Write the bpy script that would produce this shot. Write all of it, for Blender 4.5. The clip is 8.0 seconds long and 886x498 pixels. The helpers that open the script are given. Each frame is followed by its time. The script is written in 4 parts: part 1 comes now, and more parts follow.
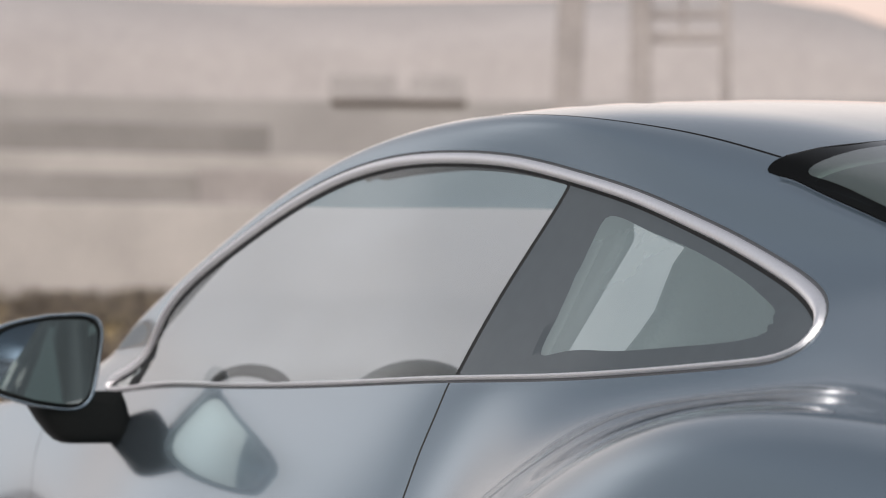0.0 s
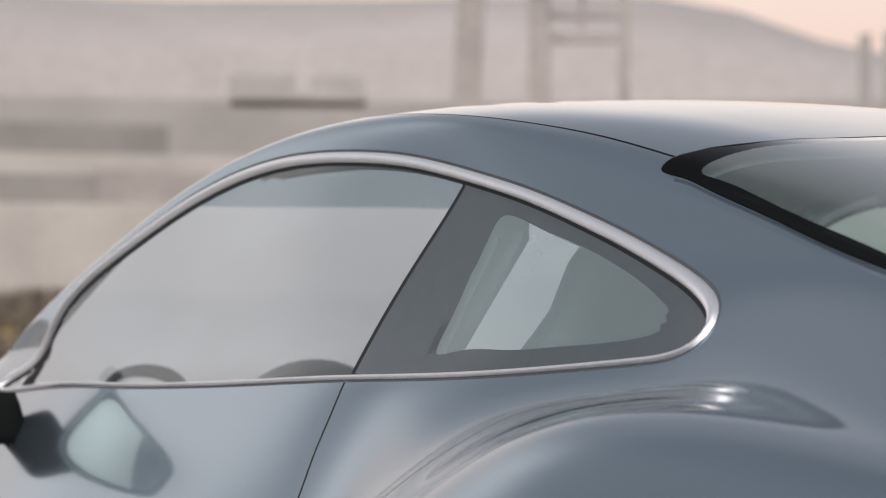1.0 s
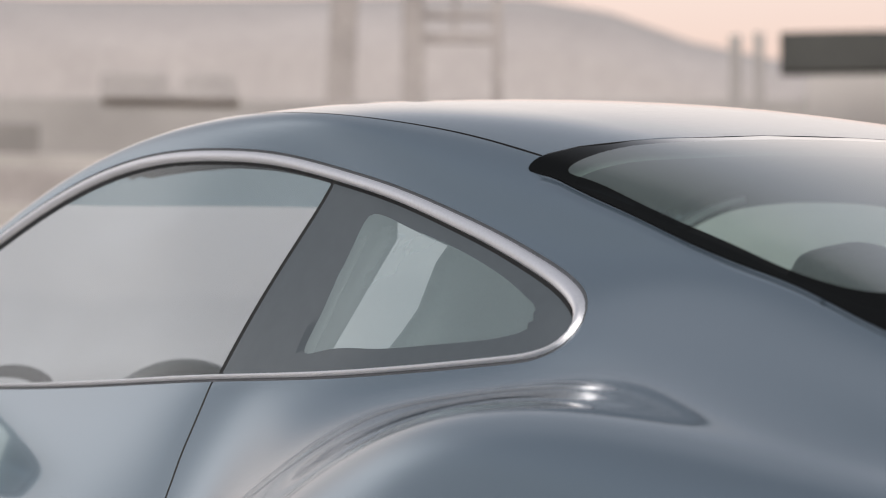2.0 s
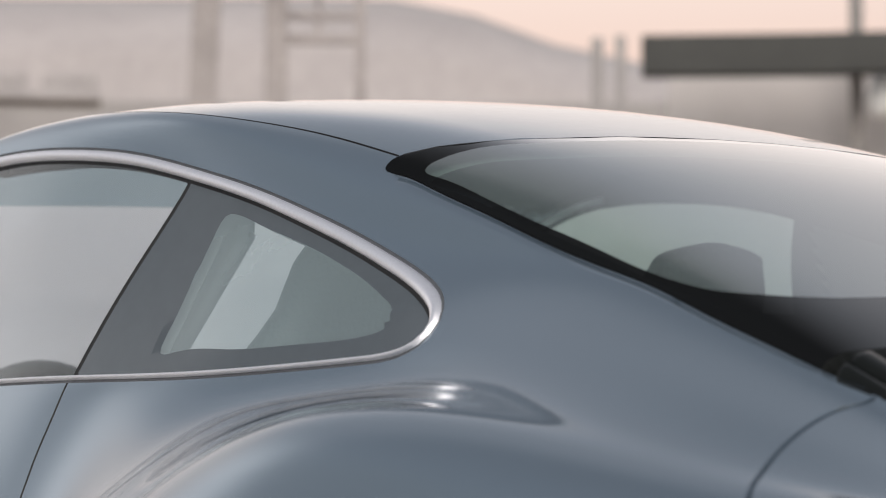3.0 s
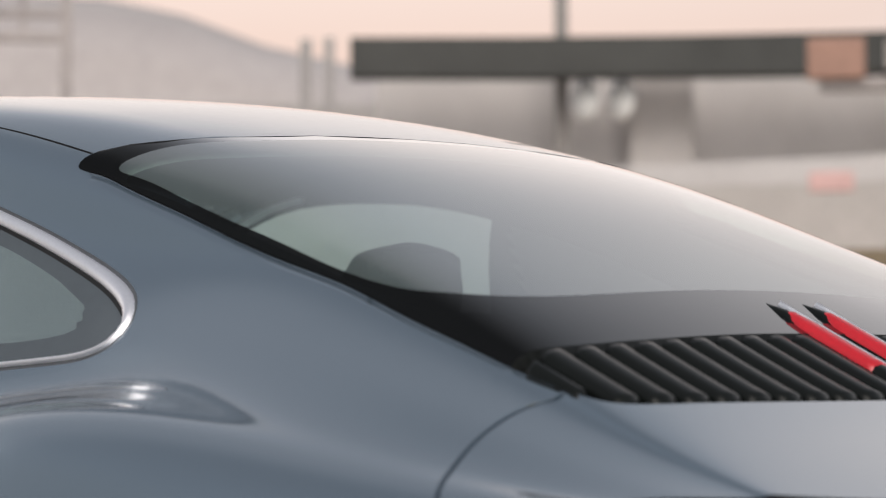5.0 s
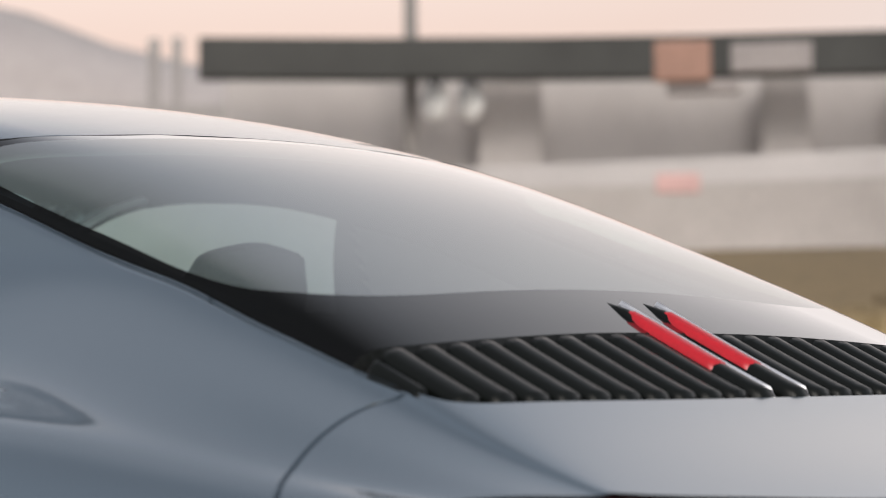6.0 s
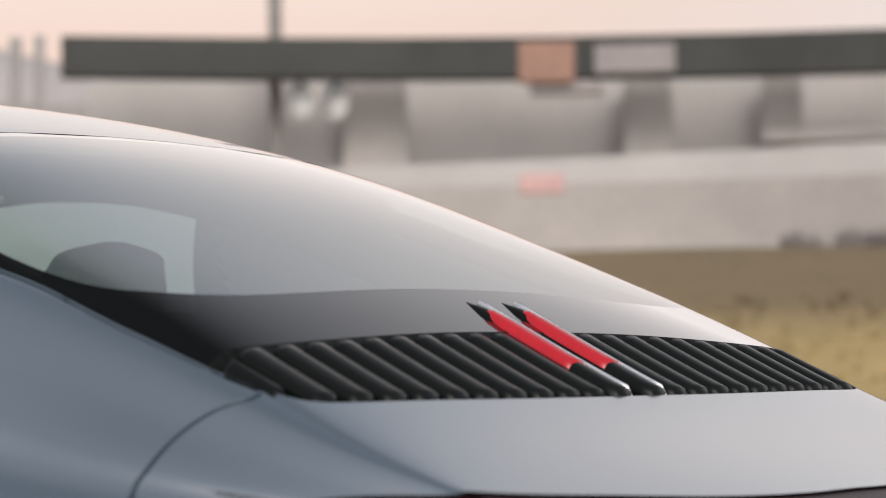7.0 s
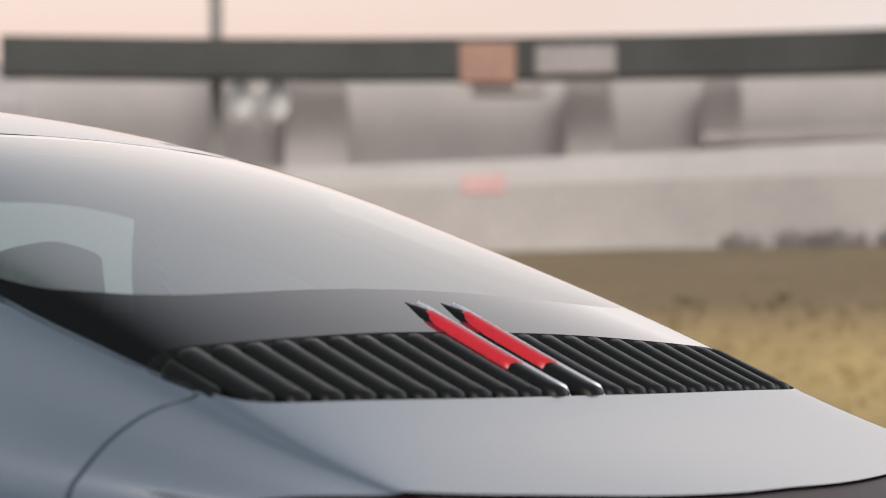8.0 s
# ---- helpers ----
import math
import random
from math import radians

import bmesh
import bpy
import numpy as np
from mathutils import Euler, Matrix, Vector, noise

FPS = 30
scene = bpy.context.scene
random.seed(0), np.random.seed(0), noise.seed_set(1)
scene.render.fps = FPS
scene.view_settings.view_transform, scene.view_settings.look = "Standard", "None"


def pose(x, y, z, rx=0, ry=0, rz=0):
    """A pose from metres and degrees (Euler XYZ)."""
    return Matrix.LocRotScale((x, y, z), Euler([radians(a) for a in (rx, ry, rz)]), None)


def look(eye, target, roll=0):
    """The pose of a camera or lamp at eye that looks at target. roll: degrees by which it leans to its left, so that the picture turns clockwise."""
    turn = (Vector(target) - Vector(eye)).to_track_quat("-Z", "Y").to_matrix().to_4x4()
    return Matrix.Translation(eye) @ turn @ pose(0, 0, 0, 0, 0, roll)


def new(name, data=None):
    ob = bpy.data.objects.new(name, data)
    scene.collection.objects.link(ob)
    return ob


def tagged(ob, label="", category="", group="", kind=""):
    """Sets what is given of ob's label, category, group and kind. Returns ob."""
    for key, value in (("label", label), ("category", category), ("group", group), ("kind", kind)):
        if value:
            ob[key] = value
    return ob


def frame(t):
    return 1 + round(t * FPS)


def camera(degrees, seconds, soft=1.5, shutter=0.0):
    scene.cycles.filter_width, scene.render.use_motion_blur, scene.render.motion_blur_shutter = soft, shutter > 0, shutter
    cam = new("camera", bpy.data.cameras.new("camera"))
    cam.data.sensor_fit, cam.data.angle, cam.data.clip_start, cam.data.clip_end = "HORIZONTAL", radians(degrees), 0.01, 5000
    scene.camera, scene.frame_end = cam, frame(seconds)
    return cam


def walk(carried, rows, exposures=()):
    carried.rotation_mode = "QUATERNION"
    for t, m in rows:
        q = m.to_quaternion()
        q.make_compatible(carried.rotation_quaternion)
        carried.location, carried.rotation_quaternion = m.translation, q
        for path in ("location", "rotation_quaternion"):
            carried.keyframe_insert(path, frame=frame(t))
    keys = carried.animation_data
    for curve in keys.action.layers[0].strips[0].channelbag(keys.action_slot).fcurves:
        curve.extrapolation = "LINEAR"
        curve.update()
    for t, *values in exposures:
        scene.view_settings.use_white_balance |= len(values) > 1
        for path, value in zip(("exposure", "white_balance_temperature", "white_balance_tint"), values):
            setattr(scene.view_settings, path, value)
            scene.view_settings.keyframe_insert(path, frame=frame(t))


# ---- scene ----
cam = camera(21.77, 8.0, soft=1.0)
cam.data.dof.use_dof, cam.data.dof.focus_distance, cam.data.dof.aperture_fstop = True, 3.15, 4.5
# seconds, eye x y z, yaw, pitch, roll
ROWS = [
    (0.0, 2.1359, -2.3552, 0.9048, 61.807, 3.021, -0.457),
    (0.5, 2.137, -2.3523, 0.9043, 60.577, 3.027, -0.348),
    (1.0, 2.1383, -2.3493, 0.9038, 59.32, 3.038, -0.304),
    (2.5, 2.1429, -2.3379, 0.9017, 54.48, 3.06, -0.034),
    (3.0, 2.1445, -2.3339, 0.901, 52.794, 3.084, 0.024),
    (3.5, 2.1462, -2.3298, 0.9003, 51.046, 3.088, 0.088),
    (4.0, 2.1479, -2.3255, 0.8995, 49.26, 3.085, 0.167),
    (4.5, 2.1496, -2.3212, 0.8988, 47.466, 3.094, 0.244),
    (6.0, 2.1551, -2.3078, 0.8964, 41.846, 3.1, 0.503),
    (6.5, 2.1567, -2.3038, 0.8956, 40.138, 3.093, 0.566),
    (7.0, 2.1583, -2.2999, 0.895, 38.491, 3.078, 0.637),
    (7.5, 2.1593, -2.2975, 0.8945, 37.504, 3.077, 0.656),
    (8.0, 2.1597, -2.2964, 0.8943, 37.033, 3.078, 0.676),
]
walk(cam, [(t, pose(x, y, z, 90 + pitch, roll, yaw)) for t, x, y, z, yaw, pitch, roll in ROWS])

# ---- sky and sun ----
SUN_AZIMUTH, SUN_HEIGHT = -127.0, 26.0   # degrees left of +y, and above the horizon
world = bpy.data.worlds.new("hazy_dawn_sky")
scene.world = world
world.use_nodes = True
wt = world.node_tree
sky = wt.nodes.new("ShaderNodeTexSky")
sky.sky_type, sky.sun_disc = "NISHITA", False
sky.sun_elevation, sky.sun_rotation = radians(SUN_HEIGHT), radians(-SUN_AZIMUTH)
sky.air_density, sky.dust_density, sky.ozone_density = 1.0, 8.0, 1.0
dim = wt.nodes.new("ShaderNodeVectorMath")
dim.operation = "SCALE"
dim.inputs["Scale"].default_value = 0.225
grey = wt.nodes.new("ShaderNodeHueSaturation")
grey.inputs["Saturation"].default_value = 0.38
wt.links.new(sky.outputs[0], grey.inputs["Color"])
wt.links.new(grey.outputs[0], dim.inputs[0])
# ground haze: a pale veil, equally thick all round, that thins out upwards
ways, height, veil, blend = (wt.nodes.new(k) for k in ("ShaderNodeTexCoord", "ShaderNodeSeparateXYZ", "ShaderNodeMapRange", "ShaderNodeMix"))
veil.interpolation_type = "SMOOTHERSTEP"
veil.inputs["From Min"].default_value, veil.inputs["From Max"].default_value = 0.31, 0.64
veil.inputs["To Min"].default_value, veil.inputs["To Max"].default_value = 0.95, 0.13
blend.data_type = "RGBA"
wt.links.new(ways.outputs["Generated"], height.inputs[0])
wt.links.new(height.outputs["Z"], veil.inputs["Value"])
wt.links.new(veil.outputs[0], blend.inputs[0])
# the veil's colour by direction: brightness added ahead and to the sides for paint and glass to reflect, dim blue-grey
# behind
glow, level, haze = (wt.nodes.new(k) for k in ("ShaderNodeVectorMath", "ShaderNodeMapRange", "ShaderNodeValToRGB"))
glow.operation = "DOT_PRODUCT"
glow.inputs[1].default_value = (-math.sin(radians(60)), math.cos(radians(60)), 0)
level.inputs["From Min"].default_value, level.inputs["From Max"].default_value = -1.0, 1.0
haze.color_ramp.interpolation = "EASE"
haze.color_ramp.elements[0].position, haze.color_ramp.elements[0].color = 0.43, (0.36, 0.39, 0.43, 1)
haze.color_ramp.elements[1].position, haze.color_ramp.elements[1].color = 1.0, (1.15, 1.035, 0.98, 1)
# 0.785 is a bright lobe added so the door paint reflects more
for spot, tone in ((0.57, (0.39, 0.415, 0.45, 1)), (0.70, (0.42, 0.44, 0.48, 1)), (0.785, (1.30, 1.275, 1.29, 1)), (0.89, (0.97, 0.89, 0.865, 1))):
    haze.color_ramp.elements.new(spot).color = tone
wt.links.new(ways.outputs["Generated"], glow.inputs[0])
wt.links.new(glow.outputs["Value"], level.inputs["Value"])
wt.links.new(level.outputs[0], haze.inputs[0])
# and is peach-coloured close to the horizon
low, tint, peach = (wt.nodes.new(k) for k in ("ShaderNodeMapRange", "ShaderNodeValToRGB", "ShaderNodeVectorMath"))
low.inputs["From Min"].default_value, low.inputs["From Max"].default_value = 0.14, 0.24
tint.color_ramp.elements[0].color, tint.color_ramp.elements[1].color = (0.90, 0.76, 0.69, 1), (1, 1, 1, 1)
peach.operation = "MULTIPLY"
wt.links.new(height.outputs["Z"], low.inputs["Value"])
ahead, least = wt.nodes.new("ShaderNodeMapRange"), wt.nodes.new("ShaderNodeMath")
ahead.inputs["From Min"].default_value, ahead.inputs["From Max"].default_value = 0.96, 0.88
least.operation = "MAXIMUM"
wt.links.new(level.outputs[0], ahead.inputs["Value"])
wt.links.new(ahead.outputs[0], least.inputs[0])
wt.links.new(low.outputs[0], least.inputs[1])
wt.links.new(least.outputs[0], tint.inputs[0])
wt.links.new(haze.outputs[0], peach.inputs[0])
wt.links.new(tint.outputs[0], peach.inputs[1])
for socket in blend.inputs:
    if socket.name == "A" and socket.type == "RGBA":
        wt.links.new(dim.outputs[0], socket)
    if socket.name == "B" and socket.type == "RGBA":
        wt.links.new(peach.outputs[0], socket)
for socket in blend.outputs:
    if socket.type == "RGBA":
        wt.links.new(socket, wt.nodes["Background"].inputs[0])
wt.nodes["Background"].inputs[1].default_value = 1.0
# soft sun put behind the camera to brighten the far walls
sun = new("sun", bpy.data.lights.new("sun", "SUN"))
sun.data.energy, sun.data.angle, sun.data.color = 1.5, radians(50), (1.0, 0.95, 0.91)
a, b = radians(SUN_AZIMUTH), radians(SUN_HEIGHT)
sun.matrix_world = look((-30 * math.sin(a) * math.cos(b), 30 * math.cos(a) * math.cos(b), 30 * math.sin(b)), (0, 0, 0))
scene.view_settings.exposure = -0.1


# ---- materials ----
def material(name, colour, rough=0.5, metal=0.0, coat=0.0, grain=0.0, grain_size=200.0, bump=0.0, spots=0.0, spot_size=3.0, spec=0.5):
    """A principled surface whose colour wanders at two scales, with a fine relief."""
    m = bpy.data.materials.new(name)
    m.use_nodes = True
    t = m.node_tree
    p = t.nodes["Principled BSDF"]
    p.inputs["Roughness"].default_value, p.inputs["Metallic"].default_value = rough, metal
    p.inputs["Coat Weight"].default_value, p.inputs["Coat Roughness"].default_value = coat, 0.03
    p.inputs["Specular IOR Level"].default_value = spec
    p.inputs["Base Color"].default_value = (*colour, 1)
    where = t.nodes.new("ShaderNodeTexCoord")
    last = None
    for amount, size, detail in ((spots, spot_size, 4.0), (grain, grain_size, 2.0)):
        if amount <= 0:
            continue
        n = t.nodes.new("ShaderNodeTexNoise")
        n.inputs["Scale"].default_value, n.inputs["Detail"].default_value = size, detail
        t.links.new(where.outputs["Object"], n.inputs["Vector"])
        r = t.nodes.new("ShaderNodeMapRange")
        r.inputs["From Min"].default_value, r.inputs["From Max"].default_value = 0.3, 0.7
        r.inputs["To Min"].default_value, r.inputs["To Max"].default_value = 1 - amount, 1 + amount
        t.links.new(n.outputs["Fac"], r.inputs["Value"])
        mix = t.nodes.new("ShaderNodeVectorMath")
        mix.operation = "SCALE"
        if last is None:
            mix.inputs[0].default_value = colour
        else:
            t.links.new(last, mix.inputs[0])
        t.links.new(r.outputs[0], mix.inputs["Scale"])
        last = mix.outputs[0]
        if bump > 0 and size == grain_size:
            bn = t.nodes.new("ShaderNodeBump")
            bn.inputs["Strength"].default_value, bn.inputs["Distance"].default_value = bump, 0.02
            t.links.new(n.outputs["Fac"], bn.inputs["Height"])
            t.links.new(bn.outputs[0], p.inputs["Normal"])
    if last is not None:
        t.links.new(last, p.inputs["Base Color"])
    return m


def pane(name, tint, least=0.06, gloss=1.0, film_share=0.1, rate=4.2, film_tint=(0.75, 0.805, 0.83), pass_on=0.5, peak=1.0):
    """Thin glass: a tinted see-through sheet with a gloss that grows to grazing, and a pale film painted in for the
    veil of light on it.
    """
    m = bpy.data.materials.new(name)
    m.use_nodes = True
    t = m.node_tree
    t.nodes.remove(t.nodes["Principled BSDF"])
    see, shine, mix, face, power, grow = (t.nodes.new(k) for k in ("ShaderNodeBsdfTransparent", "ShaderNodeBsdfGlossy", "ShaderNodeMixShader", "ShaderNodeLayerWeight", "ShaderNodeMath", "ShaderNodeMath"))
    see.inputs[0].default_value = (*tint, 1)
    shine.inputs["Roughness"].default_value = 0.02
    shine.inputs["Color"].default_value = (gloss, gloss, gloss, 1)
    face.inputs["Blend"].default_value = 0.5
    power.operation, power.inputs[1].default_value = "POWER", rate
    grow.operation, grow.inputs[1].default_value, grow.inputs[2].default_value, grow.use_clamp = "MULTIPLY_ADD", peak - least, least, True
    t.links.new(face.outputs["Facing"], power.inputs[0])
    t.links.new(power.outputs[0], grow.inputs[0])
    t.links.new(grow.outputs[0], mix.inputs[0])
    front, through_film, film, veil, thick = (t.nodes.new(k) for k in ("ShaderNodeBsdfDiffuse", "ShaderNodeBsdfTranslucent", "ShaderNodeMixShader", "ShaderNodeMixShader", "ShaderNodeMath"))
    front.inputs[0].default_value = (*film_tint, 1)
    through_film.inputs[0].default_value = (*film_tint, 1)
    film.inputs[0].default_value = pass_on
    t.links.new(front.outputs[0], film.inputs[1])
    t.links.new(through_film.outputs[0], film.inputs[2])
    smear, where = t.nodes.new("ShaderNodeTexNoise"), t.nodes.new("ShaderNodeTexCoord")
    smear.inputs["Scale"].default_value, smear.inputs["Detail"].default_value = 3.0, 5.0
    t.links.new(where.outputs["Object"], smear.inputs["Vector"])
    thick.operation, thick.inputs[1].default_value, thick.inputs[2].default_value = "MULTIPLY_ADD", film_share * 0.5, film_share * 0.75
    t.links.new(smear.outputs["Fac"], thick.inputs[0])
    t.links.new(thick.outputs[0], veil.inputs[0])
    t.links.new(see.outputs[0], veil.inputs[1])
    t.links.new(film.outputs[0], veil.inputs[2])
    t.links.new(veil.outputs[0], mix.inputs[1])
    t.links.new(shine.outputs[0], mix.inputs[2])
    t.links.new(mix.outputs[0], t.nodes["Material Output"].inputs[0])
    return m


PAINT = material("paint", (0.213, 0.266, 0.315), 0.20, 0.85, 1.0, 0.03, 900, 0.0, 0.02, 1.5)
BRIGHT = material("bright_trim", (0.97, 0.95, 0.97), 0.42, 1.0, 0.0, 0.03, 300)
SIDE_GLASS = pane("side_glass", (0.86, 0.945, 0.94), 0.10, 1.0, 0.34, 3.2, (0.60, 0.77, 0.80))
# thin pale film stands for the veil of light on the door glass
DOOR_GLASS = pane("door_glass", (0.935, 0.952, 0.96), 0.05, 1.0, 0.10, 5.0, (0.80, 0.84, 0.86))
# milky film added so the far panes look bright through the cabin
PALE_LIT_GLASS = pane("pale_lit_glass", (0.93, 0.945, 0.955), 0.08, 1.0, 0.90, 4.0, (0.855, 0.865, 0.88), 0.85)
BAND_GLASS = pane("band_glass", (0.50, 0.67, 0.74), 0.08, 1.0, 0.60, 4.0, (0.42, 0.54, 0.60), 0.85)
BACK_GLASS = pane("back_glass", (0.68, 0.86, 0.79), 0.06, 1.0, 0.10, 3.2, (0.60, 0.78, 0.71), peak=1.3)
FRIT = pane("glass_border", (0.012, 0.013, 0.014), 0.015, 1.0, 0.01, 11.0, peak=9.0)
QUARTER_FRIT = material("quarter_border", (0.060, 0.071, 0.080), 0.08, 0.0, 0.5, 0.03, 40)
BLACK = material("black_plastic", (0.009, 0.010, 0.010), 0.55, 0.0, 0.0, 0.15, 260, 0.1, spec=0.08)
SLAT = material("slat_black", (0.005, 0.006, 0.0055), 0.32, 0.0, 0.0, 0.12, 160, 0.02, spec=0.16)
RUBBER = material("rubber", (0.008, 0.008, 0.009), 0.7, 0.0, 0.0, 0.1, 300)
LINING = material("lining", (0.20, 0.215, 0.215), 0.9, 0.0, 0.0, 0.15, 350, 0.15)
ROOF_CLOTH = material("roof_cloth", (0.085, 0.10, 0.098), 0.9, 0.0, 0.0, 0.15, 350, 0.15)
LEATHER = material("leather", (0.045, 0.055, 0.055), 0.5, 0.0, 0.0, 0.2, 120, 0.2)
RED_LENS = material("red_lens", (0.45, 0.008, 0.017), 0.30, 0.0, 0.15, 0.06, 200)
DARK_RED = material("dark_red_lens", (0.012, 0.003, 0.004), 0.35, 0.0, 0.0, 0.1, 100, spec=0.12)
MIRROR = material("mirror_silver", (0.25, 0.285, 0.285), 0.015, 1.0)
TYRE = material("tyre", (0.02, 0.02, 0.02), 0.8, 0.0, 0.0, 0.2, 80, 0.2)
RIM = material("rim", (0.42, 0.43, 0.45), 0.3, 1.0, 0.2, 0.03, 100)
ASPHALT = material("apron", (0.42, 0.41, 0.405), 0.85, 0.0, 0.0, 0.25, 120, 0.4, 0.15, 0.4)
GRASS = material("dry_grass", (0.375, 0.268, 0.112), 0.95, 0.0, 0.0, 0.2, 6, 0.5, 0.16, 0.2)
SHRUB = material("brown_shrub", (0.345, 0.285, 0.20), 0.95, 0.0, 0.0, 0.3, 8, 0.3, 0.3, 0.8)
CONCRETE = material("concrete", (0.425, 0.39, 0.372), 0.85, 0.0, 0.0, 0.08, 12, 0.2, 0.12, 0.5)
PIER = material("pier_concrete", (0.475, 0.44, 0.425), 0.85, 0.0, 0.0, 0.08, 12, 0.2, 0.12, 0.5)
PALE = material("pale_wall", (0.52, 0.485, 0.472), 0.8, 0.0, 0.0, 0.05, 12, 0.1, 0.08, 0.5)
GREY = material("grey_wall", (0.25, 0.23, 0.22), 0.85, 0.0, 0.0, 0.1, 12, 0.1, 0.15, 0.5)
DARK = material("dark_steel", (0.045, 0.045, 0.042), 0.6, 0.3, 0.0, 0.1, 12, 0.1, 0.2, 0.6)
RUST = material("brown_steel", (0.33, 0.295, 0.285), 0.7, 0.0, 0.0, 0.15, 12, 0.1, 0.2, 0.6)
ORANGE = material("orange_paint", (0.33, 0.18, 0.13), 0.5, 0.0, 0.0, 0.1, 10, 0.0, 0.1, 1)
# the haze before the hill is put into this pale colour
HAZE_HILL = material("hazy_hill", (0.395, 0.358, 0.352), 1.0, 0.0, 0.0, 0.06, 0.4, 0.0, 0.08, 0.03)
WHITE = material("white_paint", (0.85, 0.84, 0.83), 0.6, 0.0, 0.0, 0.03, 12, 0.0, 0.05, 1)
DARK_SHRUB = material("dark_shrub", (0.17, 0.14, 0.115), 0.95, 0.0, 0.0, 0.3, 8, 0.0, 0.3, 0.8)
FAINT_RED = material("pale_red_paint", (0.60, 0.38, 0.36), 0.6, 0.0, 0.0, 0.1, 10, 0.0, 0.1, 1)
# pale tone with the distance haze put into the colour
FAR_WALL = material("far_wall_plaster", (0.33, 0.307, 0.299), 0.85, 0.0, 0.0, 0.08, 12, 0.1, 0.1, 0.4)
TRAILER = material("trailer_paint", (0.36, 0.33, 0.325), 0.7, 0.0, 0.0, 0.15, 12, 0.1, 0.15, 0.6)
GROOVE = material("trim_groove", (0.10, 0.105, 0.115), 0.4, 0.3, 0.0, 0.05, 300)
PALE_EDGE = material("pale_edge", (0.62, 0.63, 0.60), 0.6, 0.0, 0.0, 0.05, 200)
PILLAR_TRIM = material("pillar_trim", (0.30, 0.33, 0.335), 0.8, 0.0, 0.0, 0.08, 200, 0.1)

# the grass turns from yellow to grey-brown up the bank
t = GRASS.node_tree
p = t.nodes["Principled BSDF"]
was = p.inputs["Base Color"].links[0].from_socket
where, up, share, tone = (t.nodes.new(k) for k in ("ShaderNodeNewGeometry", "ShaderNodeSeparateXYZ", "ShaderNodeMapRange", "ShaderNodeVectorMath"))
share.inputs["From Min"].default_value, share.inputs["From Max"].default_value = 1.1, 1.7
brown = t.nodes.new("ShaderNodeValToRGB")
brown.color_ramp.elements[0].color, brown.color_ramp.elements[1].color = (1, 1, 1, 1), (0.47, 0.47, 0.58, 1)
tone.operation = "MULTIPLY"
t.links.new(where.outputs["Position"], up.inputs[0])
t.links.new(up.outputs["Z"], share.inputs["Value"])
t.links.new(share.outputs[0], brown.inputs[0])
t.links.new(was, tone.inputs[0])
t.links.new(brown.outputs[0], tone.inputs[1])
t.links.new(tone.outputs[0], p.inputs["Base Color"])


# ---- building helpers ----
def finish(ob, mat, parent, label):
    ob.data.materials.append(mat)
    if parent is not None:
        ob.parent = parent
    if label:
        ob["label"] = label
    return ob


def part(name, bm, mat, parent, label="", smooth=True):
    """Links a bmesh as one mesh object under a thing or a part."""
    me = bpy.data.meshes.new(name)
    bm.to_mesh(me)
    bm.free()
    for f in me.polygons:
        f.use_smooth = smooth
    return finish(new(name, me), mat, parent, label)


def empty(name, place, label, category, group="", kind=""):
    e = new(name)
    e.location = place
    e.empty_display_size = 0.2
    return tagged(e, label, category, group, kind)


def box(bm, size, m, bevel=0.0, segments=2):
    r = bmesh.ops.create_cube(bm, size=1.0, matrix=m @ Matrix.Diagonal((*size, 1)))
    if bevel > 0:
        edges = {e for v in r["verts"] for e in v.link_edges}
        bmesh.ops.bevel(bm, geom=list(edges), offset=bevel, segments=segments, affect="EDGES", profile=0.5)
    return bm


def sweep(rings, closed_ring=True, caps=True):
    """A skin through rings of equally many points."""
    bm = bmesh.new()
    vs = [[bm.verts.new(p) for p in ring] for ring in rings]
    n = len(rings[0])
    for a, b in zip(vs, vs[1:]):
        for i in range(n if closed_ring else n - 1):
            bm.faces.new((a[i], a[(i + 1) % n], b[(i + 1) % n], b[i]))
    if caps:
        bm.faces.new(vs[0][::-1])
        bm.faces.new(vs[-1])
    bmesh.ops.recalc_face_normals(bm, faces=bm.faces)
    return bm


# ---- the car's skin ----
def spline(xs, ys):
    """A natural cubic spline through points, as a function of arrays."""
    xs, ys = np.array(xs, float), np.array(ys, float)
    n, h = len(xs), np.diff(xs)
    a, b = np.eye(n), np.zeros((n,) + ys.shape[1:])
    for i in range(1, n - 1):
        a[i, i - 1], a[i, i], a[i, i + 1] = h[i - 1], 2 * (h[i - 1] + h[i]), h[i]
        b[i] = 6 * ((ys[i + 1] - ys[i]) / h[i] - (ys[i] - ys[i - 1]) / h[i - 1])
    m = np.linalg.solve(a, b)

    def at(x):
        x = np.clip(np.asarray(x, float), xs[0], xs[-1])
        i = np.clip(np.searchsorted(xs, x) - 1, 0, n - 2)
        hi, u, v = h[i], x - xs[i], xs[i + 1] - x
        if ys.ndim > 1:
            hi, u, v = hi[..., None], u[..., None], v[..., None]
        return (m[i] * v**3 + m[i + 1] * u**3) / (6 * hi) + (ys[i] / hi - m[i] * hi / 6) * v + (ys[i + 1] / hi - m[i + 1] * hi / 6) * u
    return at


